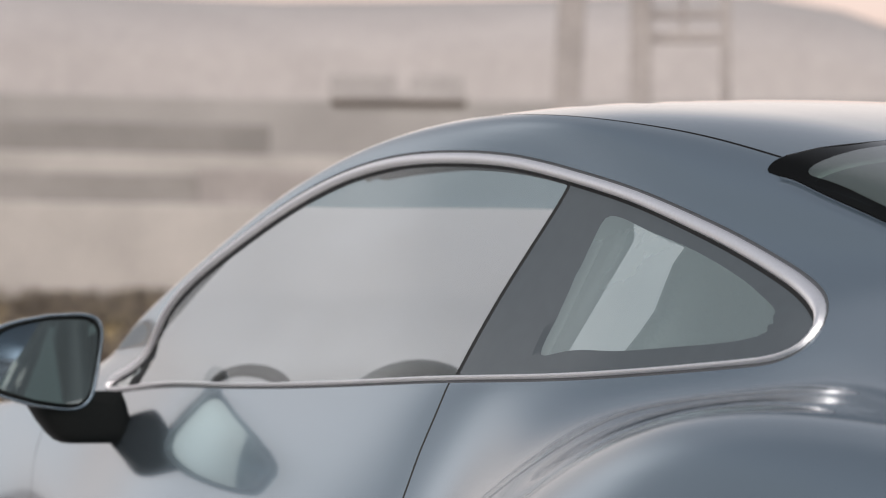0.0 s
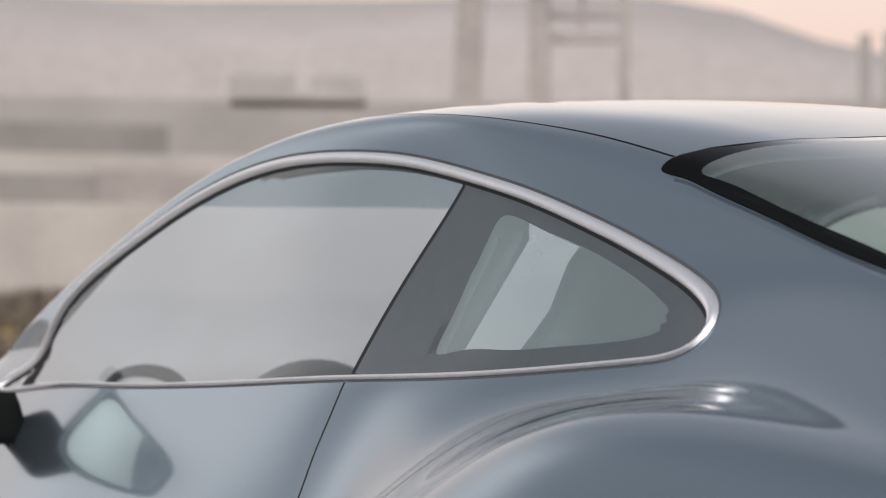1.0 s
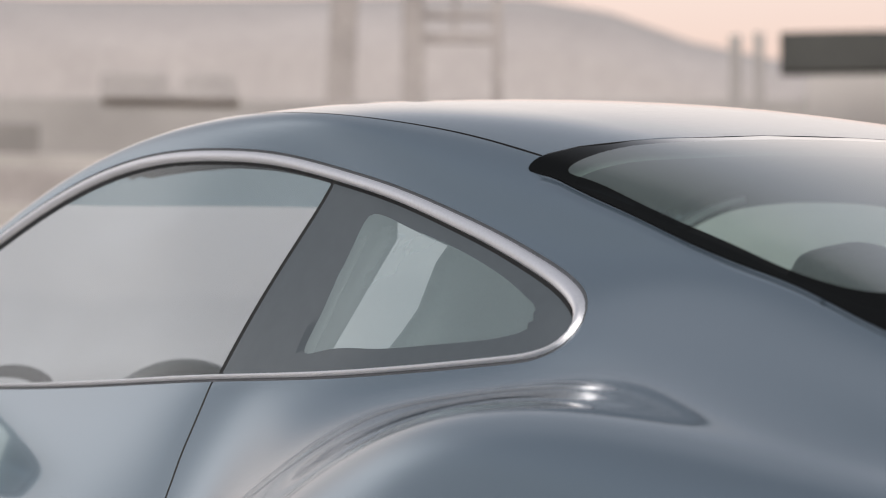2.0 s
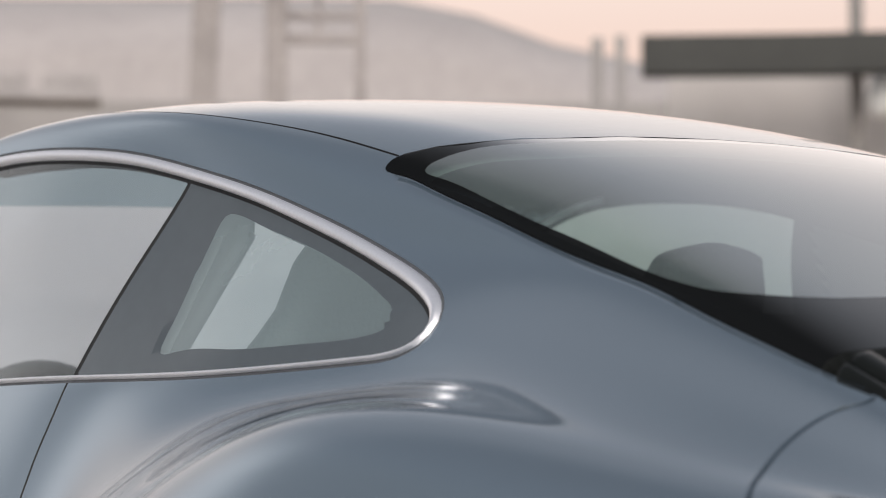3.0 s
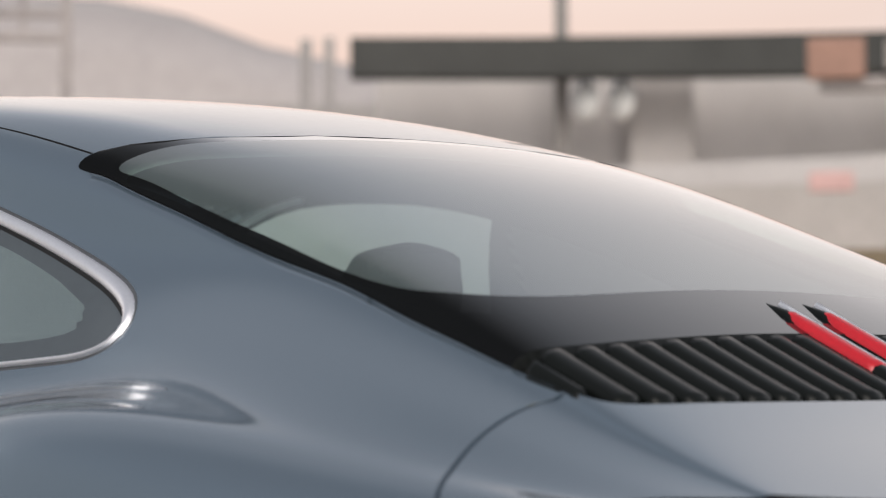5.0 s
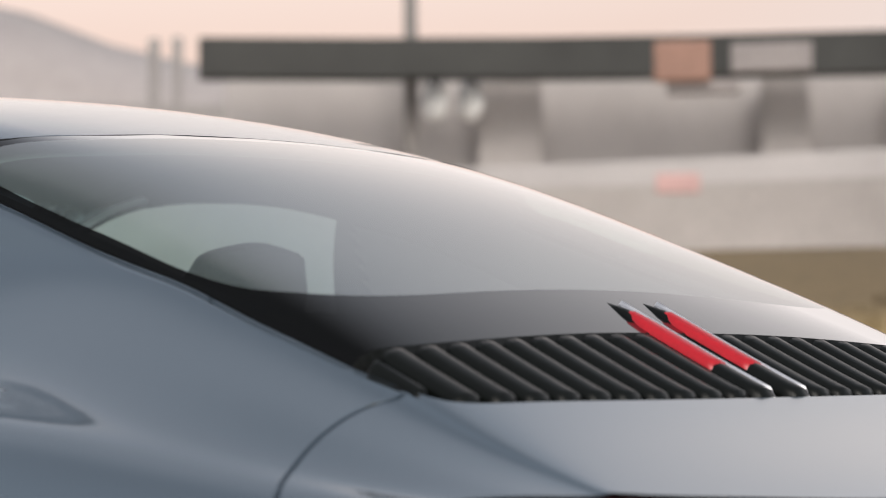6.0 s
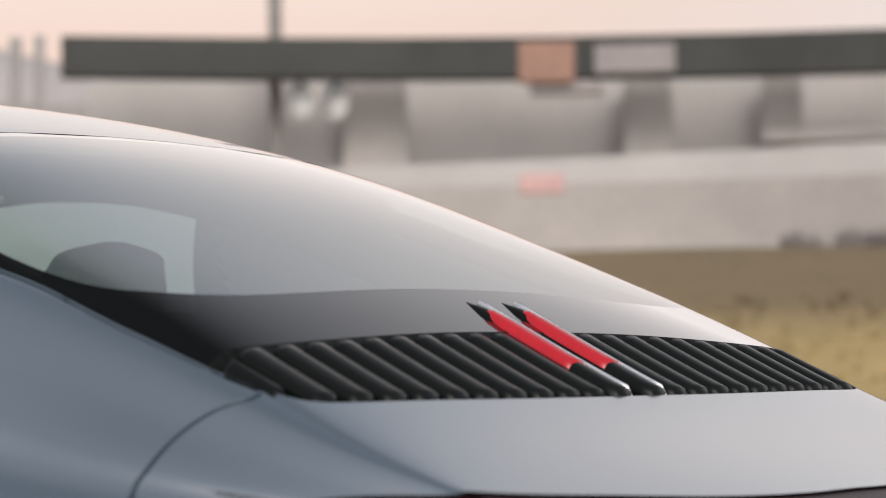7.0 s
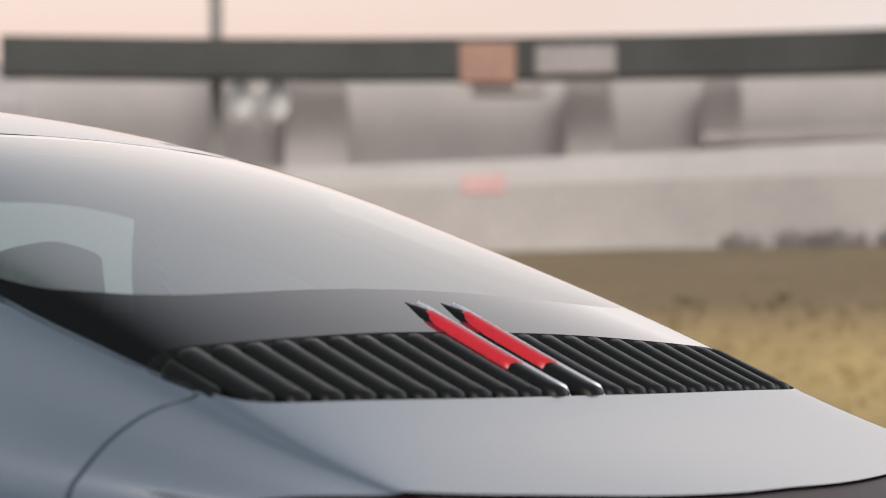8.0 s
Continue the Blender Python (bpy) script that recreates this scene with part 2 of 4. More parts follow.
# The body's long lines, from the sill to the roof's middle: places along the car (rear axle at 0, tail positive),
# half widths and heights.
ALONG = [-3.42, -3.05, -2.55, -2.1, -1.75, -1.4, -1.05, -0.85, -0.7, -0.55, -0.4, -0.25, -0.1, 0.2, 0.45, 0.7, 0.9, 1.04]
LINES = []
LINES.append(("sill", [0.45, 0.68, 0.76, 0.77, 0.77, 0.77, 0.77, 0.769, 0.77, 0.774, 0.78, 0.786, 0.79, 0.79, 0.78, 0.74, 0.68, 0.6],
              [0.24, 0.2, 0.19, 0.19, 0.19, 0.19, 0.19, 0.19, 0.19, 0.189, 0.19, 0.194, 0.2, 0.22, 0.25, 0.3, 0.36, 0.42]))
LINES.append(("rocker", [0.52, 0.77, 0.86, 0.87, 0.87, 0.87, 0.875, 0.877, 0.875, 0.871, 0.87, 0.877, 0.885, 0.885, 0.865, 0.83, 0.77, 0.68],
              [0.38, 0.38, 0.38, 0.38, 0.38, 0.38, 0.38, 0.384, 0.39, 0.399, 0.41, 0.421, 0.43, 0.44, 0.46, 0.48, 0.52, 0.56]))
LINES.append(("waist", [0.52, 0.83, 0.91, 0.907, 0.9141, 0.9005, 0.8897, 0.8793, 0.882, 0.916, 0.936, 0.94, 0.94, 0.924, 0.9, 0.86, 0.8, 0.71],
              [0.5, 0.56, 0.515, 0.5154, 0.5208, 0.519, 0.518, 0.5149, 0.5155, 0.54, 0.575, 0.61, 0.632, 0.64, 0.64, 0.64, 0.65, 0.66]))
LINES.append(("crown", [0.48, 0.81, 0.872, 0.9006, 0.9147, 0.8991, 0.8839, 0.8696, 0.866, 0.884, 0.902, 0.904, 0.898, 0.88, 0.852, 0.8, 0.74, 0.66],
              [0.58, 0.7, 0.775, 0.6529, 0.6575, 0.6565, 0.6559, 0.6574, 0.657, 0.69, 0.735, 0.79, 0.83, 0.826, 0.785, 0.76, 0.735, 0.69]))
LINES.append(("ledge", [0.42, 0.76, 0.835, 0.8168, 0.833, 0.8169, 0.8044, 0.7928, 0.7768, 0.776, 0.762, 0.748, 0.738, 0.763, 0.765, 0.735, 0.69, 0.615],
              [0.63, 0.765, 0.838, 0.8485, 0.8422, 0.845, 0.8455, 0.8459, 0.8486, 0.842, 0.848, 0.863, 0.875, 0.868, 0.828, 0.782, 0.746, 0.7]))
LINES.append(("belt", [0.36, 0.68, 0.77, 0.7675, 0.7942, 0.7773, 0.7639, 0.7517, 0.7394, 0.727, 0.712, 0.686, 0.666, 0.674, 0.68, 0.67, 0.635, 0.57],
              [0.66, 0.79, 0.862, 0.9432, 0.932, 0.9348, 0.9353, 0.9323, 0.9278, 0.925, 0.928, 0.938, 0.944, 0.924, 0.872, 0.8, 0.752, 0.706]))
LINES.append(("rail", [0.3, 0.57, 0.66, 0.763, 0.734, 0.677, 0.652, 0.639, 0.631, 0.628, 0.622, 0.607, 0.592, 0.584, 0.592, 0.6, 0.58, 0.53],
              [0.68, 0.8, 0.835, 0.983, 1.121, 1.212, 1.228, 1.207, 1.183, 1.151, 1.115, 1.08, 1.05, 0.998, 0.915, 0.818, 0.757, 0.708]))
LINES.append(("cant", [0.18, 0.33, 0.45, 0.562, 0.585, 0.56, 0.535, 0.55, 0.555, 0.539, 0.515, 0.499, 0.488, 0.474, 0.498, 0.516, 0.51, 0.465],
              [0.7, 0.8, 0.825, 0.937, 1.145, 1.276, 1.314, 1.306, 1.29, 1.268, 1.241, 1.206, 1.165, 1.06, 0.95, 0.834, 0.759, 0.708]))
LINES.append(("middle", [0] * 18,
              [0.71, 0.815, 0.835, 0.943, 1.156, 1.305, 1.346, 1.341, 1.329, 1.311, 1.286, 1.25, 1.205, 1.08, 0.958, 0.84, 0.768, 0.709]))


def smooth_body(along, v):
    """Half width and height of the smooth skin at places along the car and round its section (0 sill, 8 roof middle)."""
    along, v = np.atleast_1d(along).astype(float), np.atleast_1d(v).astype(float)
    c = np.stack([np.stack([W(along), Z(along)], -1) for W, Z in RUNS])
    c = np.concatenate([c, c[7:3:-1] * (-1.0, 1.0)])
    n = len(along)
    out = np.empty((n, 2))
    base = np.arange(13.0)
    order = np.argsort(v)
    for chunk in np.array_split(order, max(1, n // 400)):
        sub = spline(base, c[:, chunk].reshape(13, -1))
        k = len(chunk)
        out[chunk] = sub(v[chunk]).reshape(k, k, 2)[np.arange(k), np.arange(k)]
    return out


RUNS = [(spline(ALONG, w), spline(ALONG, z)) for _, w, z in LINES]
# round the section, where the roof panel meets the side
seam_at = spline([-1.7, -1.42, -1.3, -1.1, -0.95, -0.7, -0.5, -0.28, 0.0], [6.95, 6.9, 6.8, 6.70, 6.68, 6.72, 6.745, 6.71, 6.71])


def body(along, v):
    """The skin with its roof panel laid flatter, so that it meets the side in a crease."""
    along, v = np.atleast_1d(along).astype(float), np.atleast_1d(v).astype(float)
    out = smooth_body(along, v)
    share = np.clip(np.minimum((along + 1.6) / 0.25, (-0.10 - along) / 0.16), 0, 1)
    low, high = seam_at(along), 7.3
    k = np.where((share > 0) & (v > low) & (v < high))[0]
    if len(k):
        a = along[k]
        p0, p1, p2 = (smooth_body(a, u) for u in (low[k], np.full(len(k), high), np.full(len(k), high + 0.02)))
        slope = (p2[:, 1] - p1[:, 1]) / (p1[:, 0] - p2[:, 0])
        x, whole = out[k, 0] - p1[:, 0], p0[:, 0] - p1[:, 0]
        flat_z = p1[:, 1] - slope * x - (p1[:, 1] - p0[:, 1] - slope * whole) * (x / whole) ** 3.2
        out[k, 1] += (flat_z - out[k, 1]) * share[k]
    return out


def skin(along, v, off=0.0):
    """Places on the left half of the skin, set off along the outward normal, and the normals."""
    along, v = np.atleast_1d(along).astype(float), np.atleast_1d(v).astype(float)
    h = 1e-3

    def at(a, u):
        s = body(a, u)
        return np.stack([a, -s[:, 0], s[:, 1]], -1)
    p = at(along, v)
    n = np.cross(at(along + h, v) - at(along - h, v), at(along, np.minimum(v + h, 8.5)) - at(along, v - h))
    n /= np.linalg.norm(n, axis=1)[:, None] + 1e-12
    out = p - np.stack([along, 0 * along, 0 * along + 0.55], -1)
    n *= np.sign(np.sum(n * out, 1))[:, None]
    mid = v > 7.999
    n[mid, 1] = 0
    n /= np.linalg.norm(n, axis=1)[:, None]
    return p + n * np.asarray(off).reshape(-1, 1), n


def round_by(along, value, axis, lo, hi):
    """Where round the section a line of that height (axis 1) or half width (axis 0) runs."""
    u = np.linspace(lo, hi, 160)
    res = []
    for a, q in zip(along, value):
        s = body(np.full(160, a), u)[:, axis]
        o = np.argsort(s)
        res.append(np.interp(q, s[o], u[o]))
    return np.array(res)


def curve(points, n, closed=False):
    """n places on a smooth line through points in a plane."""
    p = np.array(points, float)
    if closed:
        p = np.concatenate([p[-3:], p, p[:4]])
    d = np.concatenate([[0], np.cumsum(np.linalg.norm(np.diff(p, axis=0), axis=1))])
    s = spline(d, p)
    return s(np.linspace(d[3], d[-4], n, endpoint=False)) if closed else s(np.linspace(0, d[-1], n))


def offset_line(p, d, closed=False):
    if closed:
        t = np.roll(p, -1, 0) - np.roll(p, 1, 0)
    else:
        t = np.gradient(p, axis=0)
    n = np.stack([-t[:, 1], t[:, 0]], -1)
    n /= np.linalg.norm(n, axis=1)[:, None]
    return p + n * np.asarray(d).reshape(-1, 1)


def inside(poly, pts):
    x, y = pts[:, 0], pts[:, 1]
    r = np.zeros(len(pts), bool)
    for (x0, y0), (x1, y1) in zip(poly, np.roll(poly, -1, 0)):
        c = (y0 > y) != (y1 > y)
        with np.errstate(divide="ignore", invalid="ignore"):
            r ^= c & (x < (x1 - x0) * (y - y0) / (y1 - y0) + x0)
    return r


# Outlines on the skin. Side ones are drawn in place along the car and height, top ones in place along and half width.
SIDE_OPENING = [(-2.1393, 0.8723), (-1.9482, 0.875), (-1.5438, 0.8825), (-1.136, 0.889), (-0.794, 0.899), (-0.5362, 0.9039), (-0.3882, 0.9104), (-0.2721, 0.9172), (-0.1912, 0.9225), (-0.1421, 0.9277), (-0.1137, 0.9351), (-0.0999, 0.9439), (-0.0972, 0.9535), (-0.1043, 0.964), (-0.1237, 0.9784), (-0.1598, 0.9983), (-0.2328, 1.0299), (-0.317, 1.063), (-0.4026, 1.093), (-0.5424, 1.1359), (-0.6819, 1.17), (-0.8603, 1.2068), (-1.0199, 1.225), (-1.1963, 1.2322), (-1.3785, 1.2171), (-1.55, 1.1738), (-1.7159, 1.1079), (-1.8946, 1.0104), (-2.03, 0.908)]
QUARTER_CLEAR = [(-0.6184, 0.9312), (-0.5898, 0.9317), (-0.4638, 0.9353), (-0.3503, 0.9394), (-0.2488, 0.9456), (-0.2022, 0.9522), (-0.1805, 0.9632), (-0.1834, 0.9789), (-0.2057, 0.9951), (-0.2493, 1.0165), (-0.3149, 1.0443), (-0.3789, 1.0676), (-0.4447, 1.0872), (-0.5154, 1.1076), (-0.5716, 1.1232), (-0.5945, 1.122), (-0.6059, 1.0969), (-0.6128, 1.0548), (-0.6176, 1.0136), (-0.6201, 0.9718)]
BACK_TOP = [(-0.165, 0), (-0.1654, 0.1096), (-0.1735, 0.2778), (-0.1847, 0.3861), (-0.2134, 0.4709), (-0.2519, 0.5248), (-0.2788, 0.5585)]          # half widths
BACK_SIDE = [(-0.2882, 1.1774), (-0.2861, 1.1659), (-0.2597, 1.1578), (-0.1966, 1.1373), (-0.0825, 1.0965), (0.0268, 1.057), (0.1351, 1.0235), (0.235, 0.9943)]   # heights
BACK_FOOT = [(.334, .587), (.421, .589), (.504, .590), (.552, .589), (.573, .587), (.592, .582), (.606, .574), (.617, .558), (.624, .534), (.631, .452), (.638, .265), (.640, .13), (.640, 0)]          # half widths
CLEAR_TOP = [(-0.146, 0), (-0.1448, 0.1492), (-0.1497, 0.2776), (-0.161, 0.3858), (-0.1887, 0.4697), (-0.2089, 0.5197)]
CLEAR_SIDE = [(-0.2172, 1.158), (-0.1943, 1.1507), (-0.1086, 1.1224), (0.0013, 1.0833), (0.1161, 1.0455), (0.2134, 1.014), (0.297, 0.9938)]          # heights
CLEAR_FOOT = [(.350, .543), (.374, .500), (.385, .43), (.377, .25), (.368, .10), (.366, 0)]
GRILLE_FRONT = [(.478, 0), (.480, .17), (.487, .30), (.496, .44), (.497, .52), (.492, .58), (.488, .65)]
LID_SEAM = [(.567, .590), (.552, .604), (.544, .628), (.546, .672), (.557, .730), (.573, .765), (.600, .806), (.63, .847)]
TAIL_LIP = [(0.914, 0), (0.914, 0.1), (0.907, 0.2), (0.891, 0.31), (0.87, 0.41), (0.845, 0.52), (0.811, 0.61), (0.762, 0.68), (0.68, 0.78)]
SCREEN = [(-1.40, 0), (-1.41, .2), (-1.43, .40), (-1.47, .53), (-1.60, .615), (-1.80, .678), (-2.0, .71), (-2.14, .715), (-2.28, .69), (-2.40, .58), (-2.44, .3), (-2.45, 0)]
DOOR_REAR = [(-0.8035, 0.89), (-0.8041, 0.887), (-0.8055, 0.865), (-0.8049, 0.8243), (-0.8049, 0.7839), (-0.8023, 0.7439), (-0.8019, 0.724), (-0.8, 0.62), (-0.81, 0.5), (-0.8, 0.36), (-0.77, 0.25)]
DOOR_FRONT = [(-2.36, .835), (-2.35, .7), (-2.30, .60)]
SQUASH = 0.22   # makes steps round the section about as long as steps along the car


def on_side(line, lo=4.0, hi=7.6):
    line = np.array(line)
    return np.stack([line[:, 0], round_by(line[:, 0], line[:, 1], 1, lo, hi)], -1)


def on_top(line, lo=3.2):
    line = np.array(line)
    u = round_by(line[:, 0], line[:, 1], 0, lo, 8.0)
    u[np.abs(line[:, 1]) < 1e-6] = 8.0
    return np.stack([line[:, 0], u], -1)


class Plan:
    """Lines and regions on the unrolled half skin."""

    def __init__(self):
        self.points, self.lift, self.edges, self.regions = [], [], [], {}

    def line(self, uv, lift=0.0, closed=False):
        k = len(self.points)
        self.points += [tuple(p) for p in uv]
        self.lift += [lift] * len(uv)
        n = len(uv)
        self.edges += [(k + i, k + (i + 1) % n) for i in range(n if closed else n - 1)]


plan = Plan()
ring = curve(SIDE_OPENING, 380, True)
tang = np.roll(ring, -1, 0) - np.roll(ring, 1, 0)
out = np.stack([tang[:, 1], -tang[:, 0]], -1)
out /= np.linalg.norm(out, axis=1)[:, None]
if np.mean(np.sum(out * (ring - ring.mean(0)), 1)) < 0:
    out = -out
wide = 0.0140 + 0.0062 * out[:, 1] + 0.011 * np.maximum(0, out[:, 0]) ** 2


def eased(p, times=4):
    """Evens out a closed line a little."""
    for _ in range(times):
        p = (np.roll(p, 1, 0) + 2 * p + np.roll(p, -1, 0)) / 4
    return p


rings = [ring + eased(out * (wide * k).reshape(-1, 1), 8) for k in (0, 0.22, 0.32, 0.62, 0.85, 1.0)]
# the black seal is broadest along the front pillar
rings[0] = ring - eased(out * (0.006 * np.clip(-2.2 * out[:, 0] + 0.1, 0, 1) * np.clip(3 * out[:, 1], 0, 1)).reshape(-1, 1), 8)
groove = [ring + eased(out * (wide + d).reshape(-1, 1), 8) for d in (0.002, 0.004)]
opening = on_side(rings[0])
for k, (r, h) in enumerate(zip(rings, (-0.006, -0.003, 0.004, 0.0065, 0.004, 0.0))):
    plan.line(opening if k == 0 else on_side(r), h, True)
plan.line(on_side(groove[0]), -0.003, True)
plan.line(on_side(groove[1]), 0.0, True)
plan.regions["opening"], plan.regions["seal"] = opening, on_side(rings[1])
plan.regions["trim"], plan.regions["gap"] = on_side(rings[5]), on_side(groove[1])
clear = on_side(curve(QUARTER_CLEAR, 90, True))
plan.line(clear, -0.006, True)
plan.regions["quarter_clear"] = clear
for key, (bottom, top), half in (("split", ((-0.8050, 0.8830), (-0.6964, 1.1900)), 0.005), ("post", ((-2.025, .86), (-1.942, .995)), 0.028)):
    sides = []
    for s in (-1, 1):
        q = np.linspace((bottom[0] + s * half, bottom[1]), (top[0] + s * half * (0.9 if key == "split" else 0.6), top[1]), 60)
        if key == "split":
            q[:, 0] -= 0.0188 * np.sin(np.linspace(0, math.pi, 60))
        sides.append(on_side(q))
        plan.line(sides[-1][inside(ring, q + (0, 0.0015)) & inside(ring, q - (0, 0.0015))], -0.006)
    plan.regions[key] = np.concatenate([sides[0], sides[1][::-1]])
def rear_outline(top, side, foot, n):
    """An outline on the tail: its top and foot by half width, its side by height."""
    uv = np.concatenate([on_top(top, 4.6), on_side(side, 4.6, 8.0), on_top(foot, 4.6)])
    return np.minimum(curve(uv * (1, SQUASH), n) / (1, SQUASH), (9, 8.0))


back = rear_outline(BACK_TOP, BACK_SIDE, BACK_FOOT, 170)
plan.line(back)
plan.regions["back"] = back
clear_back = rear_outline(CLEAR_TOP, CLEAR_SIDE, CLEAR_FOOT, 120)
plan.line(clear_back)
plan.regions["back_clear"] = clear_back
plan.line(on_top([(-1.64, w) for w in np.linspace(0.0, 0.60, 30)], 5.0))
q = on_top(curve(SCREEN, 110), 5.0)
plan.line(q)
plan.regions["screen"] = q
front = on_top(curve(GRILLE_FRONT, 40), 4.6)
plan.line(front)
plan.regions["grille"] = np.concatenate([front, [(1.2, front[-1][1] - 1.0), (1.2, 8.0)]])


def seam(key, uv, width=0.0035, depth=-0.007):
    a, b = offset_line(uv * (1, SQUASH), width), offset_line(uv * (1, SQUASH), -width)
    a, b = a / (1, SQUASH), b / (1, SQUASH)
    for q, h in ((a, 0.0), (uv, depth), (b, 0.0)):
        plan.line(np.minimum(q, (9, 8.0)), h)
    plan.regions[key] = np.concatenate([a, b[::-1]])


lid = on_top(curve(LID_SEAM, 60), 3.2)
lip = on_top(curve(TAIL_LIP, 70), 3.0)
seam("lid_gap", lid, 0.0030)
seam("top_gap", on_top(BACK_TOP, 4.6), 0.0016)
corner = int(np.argmin(back[:, 0]))
side_run = back[corner + 4:]
side_run = side_run[side_run[:, 0] < 0.585][:int(np.argmax(side_run[:, 0] > 0.58))]
seam("side_gap", side_run, 0.0014)
rolled = [offset_line(side_run * (1, SQUASH), d) / (1, SQUASH) for d in (0.0016, 0.012, 0.024)]
if rolled[2][:, 1].mean() > side_run[:, 1].mean():
    rolled = [offset_line(side_run * (1, SQUASH), -d) / (1, SQUASH) for d in (0.0016, 0.012, 0.024)]
for q, h in zip(rolled, (-0.0060, -0.0022, 0.0)):
    plan.line(q, h)
plan.regions["rolled"] = np.concatenate([rolled[0], rolled[2][::-1]])
roof_side = np.stack([np.linspace(-0.284, -1.42, 70), seam_at(np.linspace(-0.284, -1.42, 70))], -1)
seam("roof_gap", roof_side, 0.0022)
rear_cut, front_cut = on_side(curve(DOOR_REAR, 70), 0.2, 4.9), on_side(curve(DOOR_FRONT, 50), 0.2, 4.9)
seam("door_gap", rear_cut, 0.0024)
seam("wing_gap", front_cut, 0.0012)
plan.line(lip)
strip = lip + (0.0, 0)
strip[:, 0] += 0.105
plan.line(strip[strip[:, 0] < 1.03])
plan.regions["lid"] = np.concatenate([lid, lip[::-1], [(.62, 8.0)], on_top(BACK_FOOT[4:], 4.6)[::-1]])
plan.regions["strip"] = np.concatenate([lip, strip[::-1]])
front_foot = on_side([(-2.12, .36), (-2.0, .25)], 0.2, 4.9)
plan.regions["door"] = np.concatenate([front_foot[::-1], front_cut[::-1], [(front_cut[0][0], 4.9)], [(rear_cut[0][0], 4.9)], rear_cut])
plan.regions["roof"] = np.concatenate([roof_side, [(-1.42, 8.0), (-.17, 8.0)], on_top(BACK_TOP, 4.6)])
for x0 in (0.0, -2.45):
    w = [(x0 + 0.325 * math.cos(q), 0.31 + 0.325 * math.sin(q)) for q in np.linspace(-0.35, math.pi + 0.35, 60)]
    w = on_side(w, 0.0, 3.2)
    plan.line(w)
    plan.regions["wheel", x0] = np.concatenate([w, [(w[-1][0], -0.5), (w[0][0], -0.5)]])

# a net of points between the lines, then the faces
fixed = np.array(plan.points) * (1, SQUASH)
net = np.array([(x, v) for x in np.arange(-3.42, 1.041, 0.0225) for v in np.linspace(0, 8, 81)]) * (1, SQUASH)
keep = np.ones(len(net), bool)
for chunk in np.array_split(np.arange(len(net)), 40):
    d = np.min(np.abs(net[chunk][:, None] - fixed[None]).max(2), 1)
    keep[chunk] = d > 0.007
band = inside(plan.regions["gap"], net / (1, SQUASH)) & ~inside(plan.regions["opening"], net / (1, SQUASH))
net = net[keep & ~band]
from mathutils import geometry as flat
coords = [Vector(p) for p in np.concatenate([fixed, net])]
uv, _, faces, origin, _, _ = flat.delaunay_2d_cdt(coords, plan.edges, [], 0, 1e-5)
uv = np.array([(p.x, p.y / SQUASH) for p in uv])
uv[:, 1] = np.clip(uv[:, 1], 0, 8)
lift = np.array([max((plan.lift[k] for k in o if k < len(plan.lift)), key=abs, default=0.0) for o in origin])
tri = np.array([f for f in faces if len(f) == 3])
mid = uv[tri].mean(1)
R = {k: inside(q, mid) for k, q in plan.regions.items()}
kinds = np.full(len(tri), "shell", dtype=object)
kinds[R["door"]] = "door"
kinds[R["roof"]] = "roof"
kinds[R["lid"]] = "lid"
kinds[R["strip"]] = "strip"
kinds[R["rolled"] & ~R["back"] & (kinds == "shell")] = "rolled"
kinds[R["lid_gap"] & ~R["back"]] = "lid_edge"
for g in ("roof_gap", "door_gap", "wing_gap"):
    kinds[R[g] & ~R["back"]] = g
kinds[R["gap"]] = "groove"
kinds[R["trim"]] = "trim"
kinds[R["seal"]] = "seal"
o = R["opening"]
kinds[o] = np.where(mid[o][:, 0] > -.72 - 0.0, "quarter_frit", "door_window")
split_line = plan.regions["split"][:60]
mx = np.interp(mid[:, 1], split_line[:, 1], split_line[:, 0])
kinds[o & (mid[:, 0] > mx)] = "quarter_frit"
kinds[o & (mid[:, 0] <= mx)] = "door_window"
px = np.interp(mid[:, 1], plan.regions["post"][:60][:, 1], plan.regions["post"][:60][:, 0])
kinds[o & (mid[:, 0] < px)] = "sail"
kinds[o & R["quarter_clear"]] = "quarter_clear"
kinds[o & (R["split"] | R["post"])] = "seal"
kinds[R["screen"]] = np.where(mid[R["screen"]][:, 0] > -1.64, "shade_band", "screen")
bk = R["back"]
kinds[bk] = "back_frit"
kinds[bk & R["back_clear"]] = "back_clear"
kinds[bk & R["grille"]] = "grille"
kinds[R["wheel", 0.0] | R["wheel", -2.45]] = ""
kinds[R["side_gap"]] = "side_gap"
kinds[R["top_gap"]] = "top_gap"

place, norm = skin(uv[:, 0], uv[:, 1])
span = np.array([1.0, -1.0, 1.0])


